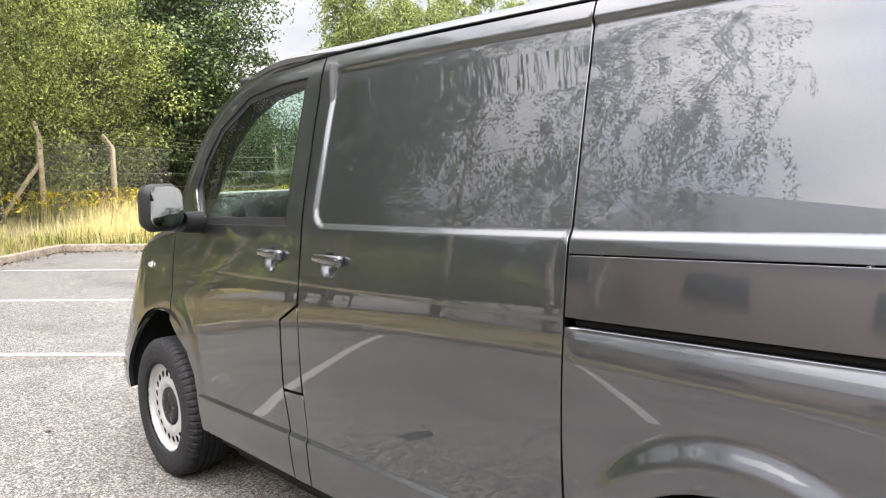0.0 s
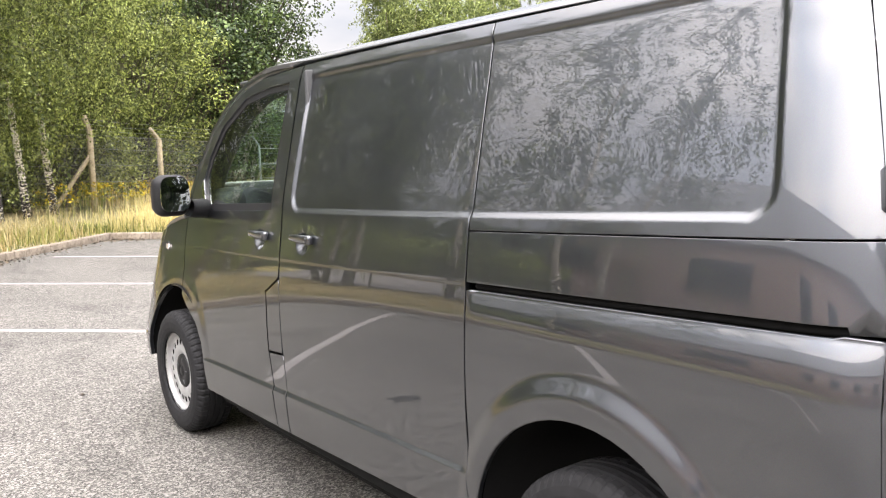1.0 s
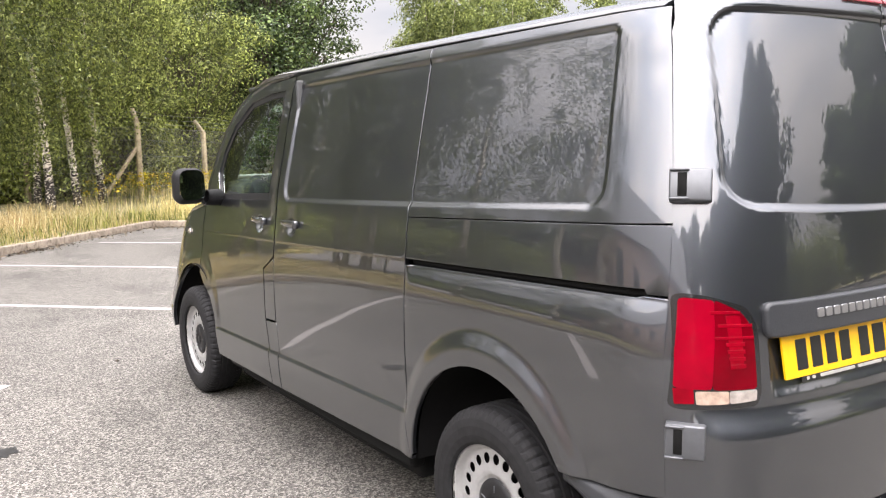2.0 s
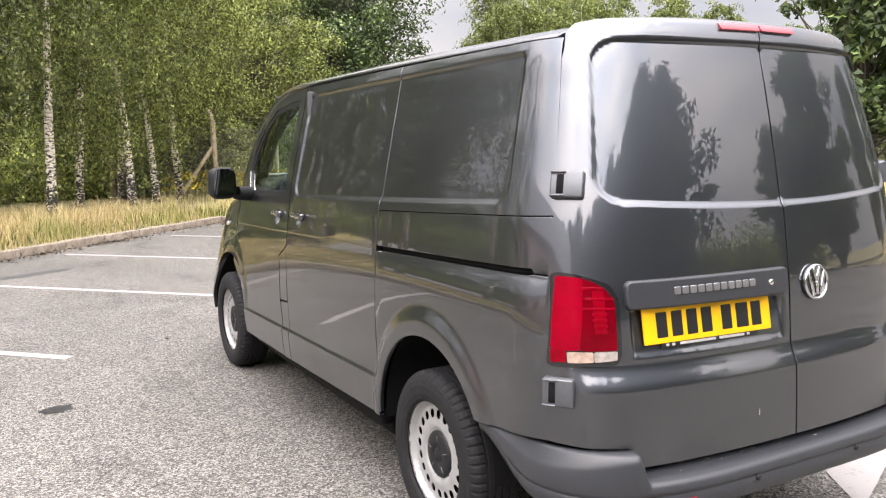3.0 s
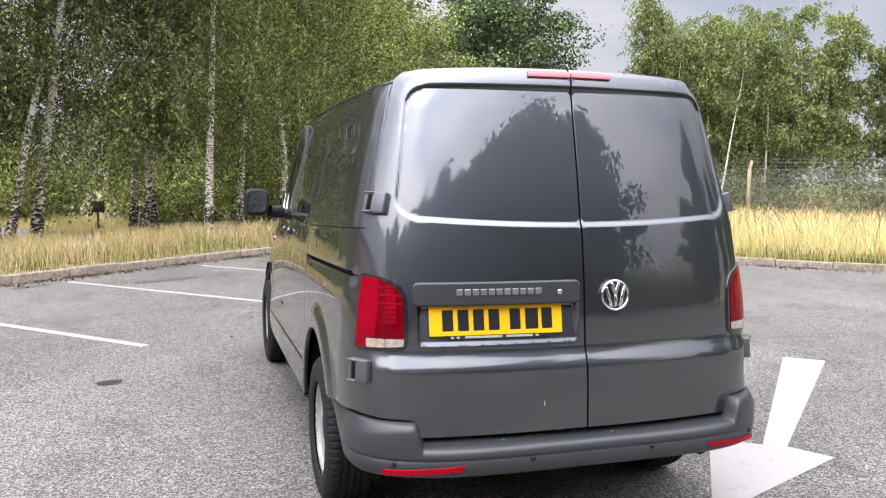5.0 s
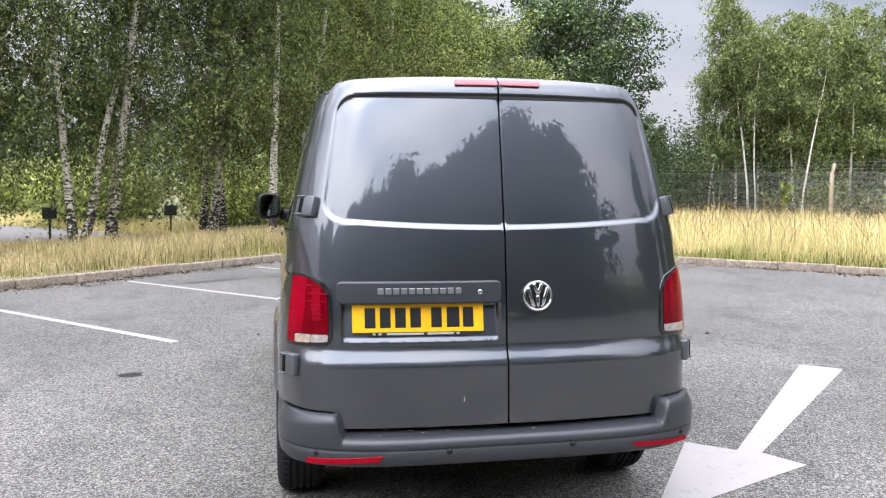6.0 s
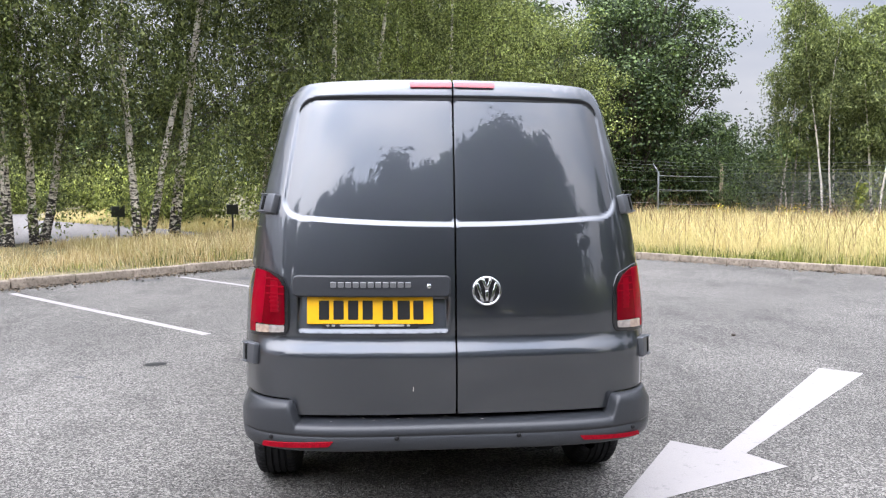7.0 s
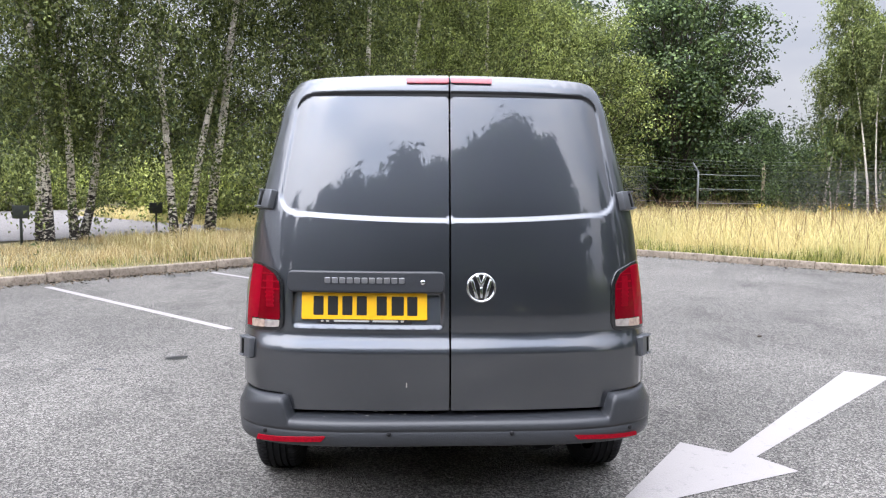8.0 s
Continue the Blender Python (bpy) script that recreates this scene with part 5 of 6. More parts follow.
# cab
for s in (-1, 1):
    pts = [side_surf(s, -0.085)(np.array([y]), np.array([z]))[0] for y, z in ((2.98, 1.20), (2.93, 1.32), (2.85, 1.46), (2.73, 1.60), (2.56, 1.72), (2.34, 1.80), (2.0, 1.84))]
    v, f = tube_np(pts, [0.062, 0.058, 0.052, 0.048, 0.046, 0.046, 0.046], 10)
    part("pillar_trim", mesh_np("pillar_trim", v, f, True), INTERIOR, van)
cab = [("bulkhead", box((1.5, 0.03, 1.45), (0, 1.70, 1.12), 0.01, 1), INTERIOR), ("dashboard", box((1.46, 0.46, 0.46), (0, 2.86, 1.100), 0.07, 4), INTERIOR),
       ("instrument_hood", box((0.42, 0.26, 0.13), (0.36, 2.72, 1.31), 0.05, 4), INTERIOR), ("dash_pod", box((0.36, 0.22, 0.17), (-0.44, 2.68, 1.275), 0.06, 4), SEAT), ("screen_ledge", box((1.36, 0.03, 0.03), (0, 2.98, 1.342), 0.01, 2), LABEL_INK), ("headliner", box((1.30, 0.95, 0.03), (0, 2.10, 1.855), 0.01, 1), INTERIOR)]
for name, bm, m in cab:
    part(name, bm, m, van)
for x in (-0.40, 0.40):
    part("cab_seat", join_bm(box((0.50, 0.52, 0.16), (x, 2.16, 0.80), 0.05, 3), box((0.48, 0.14, 0.58), (x, 1.88, 1.10), 0.055, 3, None), box((0.27, 0.10, 0.17), (x, 1.86, 1.49), 0.045, 3)), SEAT, van, "dark cloth cab seat")
rv, rf = ring_np(0.185, 0.016)
sw = part("steering_wheel", mesh_np("steering_wheel", rv, rf, True), TRIM, van)
sw.matrix_world = pose(0.38, 2.52, 1.18, 55, 0, 0)
for s in (-1, 1):
    part("door_card", box((0.03, 0.95, 0.62), (s * 0.755, 2.28, 0.89), 0.012, 2), INTERIOR, van)
    part("window_ledge", box((0.05, 0.85, 0.03), (s * 0.725, 2.25, 1.205), 0.012, 2), simple("pale_ledge", (0.35, 0.36, 0.36), 0.5), van)


# ---------------------------------------------------------------- small things on the tarmac
def blot(name, x, y, rx, ry, seed, z, material, label, turn=0.0):
    rng = random.Random(seed)
    pts = []
    for i in range(48):
        a = 2 * math.pi * i / 48
        k = 1 + 0.35 * noise.noise((math.cos(a) * 1.4 + seed, math.sin(a) * 1.4, seed)) + rng.uniform(-0.28, 0.22)
        px, py = rx * k * math.cos(a), ry * k * math.sin(a)
        c, s = math.cos(radians(turn)), math.sin(radians(turn))
        pts.append((x + c * px - s * py, y + s * px + c * py))
    return tagged(part(name, flat(pts, z, name), material), label, "stain", kind="structure")


OIL = simple("oil_dark_tar", (0.020, 0.020, 0.021), 0.45, 0, 0, 25.0, 0.5, 0.5)
DAMP = simple("dark_patch", (0.060, 0.060, 0.060), 0.7, 0, 0, 45.0, 0.45, 0.5)
blot("oil_stain", -2.07, 2.56, 0.100, 0.066, 3, 0.004, OIL, "small dark oil stain on the asphalt", 20)
blot("dark_stain", -2.55, 2.15, 0.06, 0.03, 8, 0.003, DAMP, "faint dark stain on the asphalt", -40)
blot("dark_stain", -1.9, 8.7, 0.55, 0.14, 14, 0.003, DAMP, "faint dark stain on the asphalt", 30)
blot("dark_stain", -3.6, 8.4, 0.30, 0.08, 15, 0.003, DAMP, "faint dark stain on the asphalt", 40)
for x, y, k in ((3.27, 3.37, 0.05), (-1.15, 4.1, 0.03), (-0.9, 5.1, 0.02), (0.9, -2.4, 0.012), (-3.1, 1.1, 0.02)):
    bm = box((k, k * 0.7, k * 0.45), (0, 0, k * 0.2), k * 0.12, 1)
    tagged(part("debris", bm, DARK_BARK), "small dark scrap lying on the asphalt", "debris", "scraps on the asphalt").matrix_world = pose(x, y, 0, 0, 0, x * 70)


# ---------------------------------------------------------------- fence, signs
def fence_post(x, y, turn, h=2.35, brace=False, steel=False):
    w, m = (0.075, WIRE) if steel else (0.15, POST)
    p = thing("fence_post", "thin grey steel fence post with a cranked top" if steel else "weathered concrete fence post with a cranked top", "fence post", "concrete fence posts")
    bm = box((w, w, h), (0, 0, h / 2), w * 0.12, 1)
    part("shaft", bm, m, p)
    bm = box((w * 0.83, w * 0.83, 0.55), (0, 0, 0.27), w * 0.08, 1, pose(0, 0, h - 0.03, 0, -38, 0))
    part("cranked_arm", bm, m, p)
    if brace:
        bm = box((0.11, 0.11, 2.35), (0, 0, 1.15), 0.012, 1, pose(0, -1.35, -0.05, -36, 0, 0))
        part("brace", bm, POST, p)
    p.matrix_world = pose(x, y, land(x, y) - 0.05, 0, 0, turn)
    return p


FENCE = [(-22, 27), (-17.5, 31), (-13, 35.5), (-9.3, 38), (-5.2, 36.0), (-1.6, 31.5), (1.3, 26.3), (4.25, 24.4), (7.15, 26.9), (10.1, 29.4), (13.2, 31.9), (16.9, 33.4), (19.2, 30.6), (21.8, 26.6), (26.2, 21.4), (28.2, 18.2), (30, 15.6)]
for i, (x, y) in enumerate(FENCE):
    if i in (9, 12):  # a gap in the row of posts
        continue
    a, b = FENCE[max(i - 1, 0)], FENCE[min(i + 1, len(FENCE) - 1)]
    fence_post(x, y, math.degrees(math.atan2(b[1] - a[1], b[0] - a[0])) - 90, 2.55 if i in (7, 11) else 2.35, i == 7, i == 10)


def wires():
    chunks = []
    for a, b in zip(FENCE, FENCE[1:]):
        for h in (0.5, 0.95, 1.45, 1.95, 2.35, 2.50, 2.65, 2.80):
            pts = [(a[0] + (b[0] - a[0]) * t, a[1] + (b[1] - a[1]) * t, land(*a) * (1 - t) + land(*b) * t + h - 0.10 * t * (1 - t) * (1 + (h * 7 % 1))) for t in (0, 0.25, 0.5, 0.75, 1)]
            chunks.append(tube_np(pts, [0.0065] * 5, 3))
    return mesh_np("fence_wires", *merge_np(chunks))


tagged(part("fence_wires", wires(), WIRE), "strained and barbed wires of the boundary fence", "fence wire", kind="stuff")


def chainlink(a, b, pitch=0.075, h0=0.10, h1=2.35, w=0.0035):
    """Diagonal wires both ways, as slim ribbons between two posts."""
    L = math.dist(a, b)
    H = h1 - h0
    ux, uy = (b[0] - a[0]) / L, (b[1] - a[1]) / L
    V, F = [], []
    rng = random.Random(int(a[0] * 10))
    for sgn in (1, -1):
        k = -H
        while k < L:
            s0, s1 = k, k + H
            t0, t1 = max(0.0, -s0 / H), min(1.0, (L - s0) / H)
            if t1 > t0:
                q = []
                for t in (t0, t1):
                    s = s0 + t * H
                    z = h0 + (t if sgn > 0 else 1 - t) * H
                    q.append((a[0] + ux * s, a[1] + uy * s, z + land(*a) * (1 - s / L) + land(*b) * s / L))
                o = len(V)
                for (x, y, z) in q:
                    V += [(x - ux * w, y - uy * w, z + 0), (x + ux * w, y + uy * w, z)]
                F.append((o, o + 1, o + 3, o + 2))
            k += pitch
    return np.array(V), np.array(F)


rails = thing("fence_rails", "three weathered metal rails between two fence posts", "fence")
for h in (0.85, 1.50, 2.15):
    (ax, ay), (bx, by) = FENCE[10], FENCE[11]
    v, f = tube_np([(ax, ay, land(ax, ay) + h), ((ax + bx) / 2, (ay + by) / 2, land(ax, ay) + h - 0.03), (bx, by, land(bx, by) + h)], [0.024] * 3, 6)
    part("rail", mesh_np("rail", v, f, True), WIRE, rails)
mesh_parts = [chainlink(a, b) for i, (a, b) in enumerate(zip(FENCE, FENCE[1:])) if i not in (9, 10)]
tagged(part("chainlink_mesh", mesh_np("chainlink_mesh", *merge_np(mesh_parts)), WIRE), "galvanised chain link mesh of the boundary fence", "chain link", kind="stuff")


def low_sign(x, y, h, turn):
    p = thing("low_sign", "small dark box sign on a short post in the grass", "sign", "low signs in the verge")
    part("post", box((0.05, 0.05, h), (0, 0, h / 2), 0.006, 1), SIGN_DARK, p)
    part("sign_box", box((0.30, 0.10, 0.26), (0, 0, h + 0.05), 0.012, 2), SIGN_DARK, p)
    p.matrix_world = pose(x, y, 0.1, 0, 0, turn)


low_sign(-6.2, 16.0, 0.62, 20)
low_sign(-7.75, 12.3, 0.66, 35)
low_sign(-3.75, 17.6, 0.62, 10)


# ---------------------------------------------------------------- plants
def unit(v):
    return v / (np.linalg.norm(v, axis=-1, keepdims=True) + 1e-9)


def leaves_np(centres, size, rng, droop=0.3, slim=0.62, face=None, tri=False):
    """A bent four-cornered leaf at each centre."""
    n = len(centres)
    a = unit(rng.normal(size=(n, 3)) + np.array([0, 0, -droop * 3]))
    b = unit(np.cross(a, rng.normal(size=(n, 3))))
    if face is not None:
        nrm = unit(face + rng.normal(size=(n, 3)) * 0.45)
        a = unit(np.cross(nrm, rng.normal(size=(n, 3))))
        b = np.cross(nrm, a)
    L = (size * rng.uniform(0.7, 1.3, n))[:, None]
    c = np.asarray(centres)
    if tri:
        v = np.stack([c - a * L * 0.5 - b * L * slim * 0.42, c + b * L * slim * 0.6, c + a * L * 0.6], 1).reshape(-1, 3)
        return v, np.arange(3 * n, dtype=np.int32).reshape(-1, 3)
    v = np.stack([c - a * L * 0.5, c + b * L * slim * 0.5, c + a * L * 0.5, c - b * L * slim * 0.5], 1).reshape(-1, 3)
    f = np.arange(4 * n, dtype=np.int32).reshape(-1, 4)
    return v, f


def bend(start, direction, length, n, rng, sag=0.0, wobble=0.08):
    p = [np.asarray(start, float)]
    d = unit(np.asarray(direction, float))
    for i in range(n):
        d = unit(d + rng.normal(size=3) * wobble + np.array([0, 0, -sag]))
        p.append(p[-1] + d * length / n)
    return np.array(p)


def birch_np(seed, h, r0, spread, strands, leaves, leaf=0.075, bare=0.25, lean=0.05, fork=False, tri=False, hang=1.0):
    rng = np.random.default_rng(seed)
    tubes, cents, boughs = [], [], []
    trunks = [bend((0, 0, -0.1), (rng.normal() * lean, rng.normal() * lean, 1), h, 12, rng, 0, 0.035)]
    if fork:
        trunks.append(bend((0.12, 0.05, -0.1), (0.22, 0.1, 1), h * 0.92, 12, rng, -0.015, 0.05))
    for tr in trunks:
        tubes.append(tube_np(tr, r0 * (1 - np.linspace(0, 1, len(tr)) ** (0.65 if hang > 1 else 0.9) * 0.93), 9))
        limbs = 20 if not fork else 12
        for k in range(limbs):
            q = bare + (0.97 - bare) * (k + rng.uniform(0, 1)) / limbs
            i = q * (len(tr) - 1)
            base = tr[int(i)] + (tr[min(int(i) + 1, len(tr) - 1)] - tr[int(i)]) * (i - int(i))
            az = rng.uniform(0, 2 * np.pi)
            L = spread * (1.12 - q * 0.75) * rng.uniform(0.7, 1.2)
            limb = bend(base, (math.cos(az), math.sin(az), rng.uniform(0.45, 1.0)), L, 7, rng, 0.10, 0.10)
            boughs.append(tube_np(limb, r0 * (0.11 if hang > 1 else 0.30) * (1.05 - q * 0.6) * (1 - np.linspace(0, 1, 8) * 0.85), 5))
            for _ in range(strands):
                j = rng.uniform(0.2 if hang > 1 else 1.5, 7)
                p = limb[min(int(j), 6)] + (limb[min(int(j) + 1, 7)] - limb[min(int(j), 6)]) * (j - int(j))
                d = rng.normal(size=3) * 0.6
                d[2] = rng.uniform(-0.5, 0.25)
                st = bend(p, d, rng.uniform(0.5, 1.5) * hang, 5, rng, 0.34 + 0.14 * (hang - 1), 0.12)
                if (hang > 1 or not tri) and rng.uniform() < 0.12:
                    boughs.append(tube_np(st[::2], np.array([0.006, 0.004, 0.002]), 3))
                m = max(3, int(leaves / (limbs * strands * len(trunks))))
                tt = rng.uniform(0.5, 5, m)
                ii = tt.astype(int).clip(0, 4)
                pos = st[ii] + (st[ii + 1] - st[ii]) * (tt - ii)[:, None]
                cents.append(pos + rng.normal(size=(m, 3)) * np.array([0.08, 0.08, 0.08]))
        for _ in range(70 if strands > 10 and hang > 1 else 0):
            i = rng.uniform(0.26, 0.85) * (len(tr) - 1)
            p = tr[int(i)] + (tr[int(i) + 1] - tr[int(i)]) * (i - int(i))
            az = rng.uniform(0, 2 * np.pi)
            st = bend(p, (math.cos(az), math.sin(az), 0.5), rng.uniform(0.7, 1.6), 5, rng, 0.36, 0.12)
            tt = rng.uniform(0.4, 5, 60)
            ii = tt.astype(int).clip(0, 4)
            cents.append(st[ii] + (st[ii + 1] - st[ii]) * (tt - ii)[:, None] + rng.normal(size=(60, 3)) * 0.08)
    c = np.concatenate(cents)
    return merge_np(tubes), leaves_np(c, leaf, rng, 0.35, tri=tri), merge_np(boughs)


def broad_np(seed, h, w, leaves, leaf=0.13, low=0.12, clumps=130, tri=False, limb_r=0.008):
    rng = np.random.default_rng(seed)
    tubes, cents, faces = [], [], []
    tr = bend((0, 0, -0.1), (rng.normal() * 0.04, rng.normal() * 0.04, 1), h * 0.75, 9, rng, 0, 0.05)
    tubes.append(tube_np(tr, 0.030 * h * (1 - np.linspace(0, 1, 10) * 0.85), 9))
    for k in range(clumps):
        u = unit(rng.normal(size=3))
        rad = rng.uniform(0.45, 1.0) ** 0.6
        c = np.array([u[0] * w / 2 * rad, u[1] * w / 2 * rad, h * (0.5 + low / 2) + u[2] * h * (0.5 - low / 2) * rad])
        bulge = 0.75 + 0.35 * math.sin(3 * math.atan2(u[1], u[0]) + seed) * math.cos(2.5 * u[2])
        c[:2] *= bulge
        i = int(np.clip((c[2] / h * 0.7) * 9 - rng.uniform(0, 2), 0, 8))
        limb = bend(tr[i], (c - tr[i]) + np.array([0, 0, 0.2 * h * 0.1]), float(np.linalg.norm(c - tr[i])), 4, rng, 0.0, 0.08)
        tubes.append(tube_np(limb, limb_r * h * (1 - np.linspace(0, 0.85, 5)), 4))
        m = leaves // clumps
        s = rng.uniform(0.40, 0.80) * w / 6.5
        u2 = unit(rng.normal(size=(m, 3)))
        pos = limb[-1] + u2 * np.array([s, s, s * 0.62]) * rng.uniform(0.55, 1.15, (m, 1)) ** 0.5 * (1 + 0.25 * rng.normal(size=(m, 1)))
        cents.append(pos)
        faces.append(u2 * 0.8 + np.array([0, 0, 0.55]))
    return merge_np(tubes), leaves_np(np.concatenate(cents), leaf, rng, 0.1, 0.7, np.concatenate(faces), tri)


def tree(name, wood_leaf, bark, leaf_m, label, at, category="tree", group=""):
    (wv, wf), (lv, lf) = wood_leaf[:2]
    t = thing(name, label, category, group)
    part("trunk", mesh_np("trunk", wv, wf, True), bark, t)
    part("crown", mesh_np("crown", lv, lf, False), leaf_m, t)
    if len(wood_leaf) > 2:
        part("branchwork", mesh_np("branchwork", *wood_leaf[2], True), DARK_BARK, t, "thin dark branches")
    t.matrix_world = at
    return t


BIRCH_LABEL = "mature silver birch with drooping leafy branches on the grass verge"
birches = [
    # x, y, kind, turn
    (-1.21, 16.0, 0, 0), (-0.30, 20.0, 6, 40), (1.15, 21.2, 5, 10), (2.0, 22.3, 6, 200), (2.9, 23.4, 5, 100), (1.4, 25.2, 6, 20), (-2.75, 17.3, 2, 90), (-2.45, 17.9, 0, 160), (-3.0, 18.0, 1, 250),
    (-4.70, 15.0, 3, 60), (-5.25, 14.2, 4, 0), (-7.55, 13.1, 8, 140), (-7.25, 13.7, 4, 30), (-7.9, 13.5, 8, 300),
    (-9.6, 11.6, 7, 20), (-11.0, 9.4, 7, 130), (-12.6, 9.6, 7, 250),
]
BIRCH_KINDS = (  # seed, height, trunk radius, spread, strands on a limb, leaves
    (11, 12.5, 0.125, 3.5, 24, 29000), (12, 11.5, 0.12, 4.0, 26, 31000), (13, 13.0, 0.14, 3.6, 24, 28000), (14, 12.0, 0.15, 4.3, 27, 32000), (15, 10.5, 0.115, 3.0, 22, 24000),
    (16, 11.5, 0.13, 3.9, 25, 27000), (17, 12.3, 0.12, 3.6, 25, 26000), (18, 12.0, 0.13, 3.8, 8, 15000), (19, 11.8, 0.13, 3.6, 16, 18000))
kinds = {}
for x, y, k, turn in birches:
    if k not in kinds:
        leafy = k in (5, 6)
        kinds[k] = tree("birch_tree", birch_np(*BIRCH_KINDS[k], leaf=0.080, fork=(k == 4), bare=0.17, tri=True, hang=1.7), BARK, SUNLIT_WEEPING_LEAF if leafy else BIRCH_LEAF,
                        "weeping birch with yellow-green hanging leaves, coloured as sunlit, near the fence" if leafy else BIRCH_LABEL, pose(x, y, 0.1, 0, 0, turn), "tree", "birches along the verge")
    else:
        copy_thing(kinds[k], pose(x, y, 0.1, 0, 0, turn))

# broad dark tree and others behind the fence
dark = tree("broadleaf_tree", broad_np(21, 13.0, 10.0, 66000, 0.160, 0.04, 230), DARK_BARK, DARK_LEAF, "large dark green broadleaf tree behind the fence", pose(13.8, 36.0, land(13.8, 36.0) - 0.05), "tree", "broadleaf trees")
dark2 = tree("broadleaf_tree", broad_np(22, 12.0, 9.5, 11000, 0.36, 0.0, 110, True), DARK_BARK, DARK_LEAF, "dense green broadleaf tree at the edge of the wood", pose(5.5, 37.0, land(5.5, 37.0) - 0.05), "tree", "broadleaf trees")
for x, y, s, turn in ((-3, 37, 0.62, 50), (-10, 38, 0.6, 170), (28.5, 18.5, 0.85, 90), (31, 15.0, 0.95, 20), (34, 9, 1.0, 140), (37, 2, 1.05, 200), (-18, 36, 0.6, 260), (9.5, 42, 1.05, 310),
                      (3.0, 35.0, 0.75, 330), (21.5, 45, 0.55, 75), (26, 42, 0.45, 190), (30, 36, 0.75, 10), (17.5, 46, 0.8, 280)):
    copy_thing(dark2, pose(x, y, land(x, y) - 0.05, 0, 0, turn) @ Matrix.Scale(s, 4))
far_tree = tree("broadleaf_tree", broad_np(23, 14.5, 11.5, 14000, 0.52, 0.04, 120, True), DARK_BARK, DARK_LEAF, "large round broadleaf tree across the car park", pose(12, -60, 0), "tree", "broadleaf trees")
bright = tree("leafy_birch_tree", broad_np(24, 9.5, 7.5, 40000, 0.115, 0.06, 150, tri=True, limb_r=0.004), DARK_BARK, SUNLIT_WEEPING_LEAF, "bright leafy birch hanging over the fence", pose(4.0, 27.0, 0.1), "tree", "leafy birches by the fence")
copy_thing(bright, pose(7.6, 30.5, land(7.6, 30.5) - 0.05, 0, 0, 130))
copy_thing(bright, pose(0.2, 27.5, 0.1, 0, 0, 220))
# tall round trees that stand behind the camera, across the car park
for x, y, turn, k in ((2.6, -34, 0, 1.24), (7.4, -33, 50, 1.36), (12.0, -33, 120, 1.42), (16.4, -32, 210, 1.40), (-3.2, -34, 110, 1.20), (-9.5, -34, 140, 1.16), (-15.0, -33, 260, 1.18), (-22.0, -30, 20, 1.0), (-28.5, -25, 75, 1.12), (-33, -18, 190, 1.0), (-36, -10, 240, 0.95), (33, -25, 300, 0.92), (38, -20, 100, 1.32), (42, -8, 20, 1.0)):
    copy_thing(far_tree, pose(x, y, 0.0, 0, 0, turn) @ Matrix.Scale(k, 4))

# brick hall with a pitched roof beyond the yard, mirrored in the van's flank
def gable_np(length, depth, eaves, ridge, over):
    """A closed pitched roof: its ridge along y."""
    y0, y1 = -length / 2 - over, length / 2 + over
    x0, x1 = -depth / 2 - over, depth / 2 + over
    drop = (ridge - eaves) / (depth / 2) * over
    v = [(x, y, z) for y in (y0, y1) for x, z in ((x0, eaves - drop), (0, ridge), (x1, eaves - drop), (x1, eaves - drop - 0.18), (0, ridge - 0.2), (x0, eaves - drop - 0.18))]
    f = [(0, 1, 7, 6), (1, 2, 8, 7), (2, 3, 9, 8), (3, 4, 10, 9), (4, 5, 11, 10), (5, 0, 6, 11), (0, 5, 4, 1), (1, 4, 3, 2), (6, 7, 10, 11), (7, 8, 9, 10)]
    return v, f


HALL = pose(-21.1, 5.5, 0.0, 0, 0, -15)
hall = thing("brick_hall", "red brick hall with a pitched grey roof beyond the yard", "building")
part("wall", box((10, 27, 4.4), (0, -5.5, 2.2), 0.01, 1, HALL), BRICK, hall)
gv, gf = gable_np(27, 10, 4.5, 9.2, 0.35)
part("roof", mesh_np("roof", [HALL @ Vector((x, y - 5.5, z)) for x, y, z in gv], gf), ROOF, hall)
for i in range(7):
    part("window", box((0.12, 1.5, 1.3), (5.02, -16.5 + i * 4.1, 2.3), 0.02, 1, HALL), BADGE_BLACK, hall)
    part("window_sill", box((0.20, 1.7, 0.10), (5.06, -16.5 + i * 4.1, 1.60), 0.02, 1, HALL), KERB, hall)

young = tree("young_birch_tree", birch_np(31, 11.0, 0.080, 2.0, 14, 10500, 0.140, 0.27, tri=True), BARK, YOUNG_LEAF, "slender young birch among others behind the fence", pose(25.5, 35.5, land(25.5, 35.5) - 0.05), "tree", "young birches behind the fence")
young2 = tree("young_birch_tree", birch_np(32, 9.6, 0.070, 1.8, 14, 10500, 0.140, 0.24, tri=True), BARK, YOUNG_LEAF, "slender young birch among others behind the fence", pose(26.3, 31.0, land(26.3, 31.0) - 0.05), "tree", "young birches behind the fence")
rngp = random.Random(4)
for i in range(42):
    s = -9.0 + i * 0.88 + rngp.uniform(-0.4, 0.4)
    d = 36.5 + rngp.uniform(0, 7)
    x, y = sd(s, d)
    # saplings where the row opens towards the sky
    grown = float(np.interp(math.degrees(math.atan2(x, y + 4.2)), (20, 24, 26.5, 28.5, 30, 40, 42, 44, 47), (0.9, 0.48, 0.55, 0.90, 1.0, 1.0, 0.68, 0.92, 0.72)))
    copy_thing(young if i % 2 else young2, pose(x, y, land(x, y) - 0.05, 0, 0, rngp.uniform(0, 360)) @ Matrix.Scale(grown, 4))


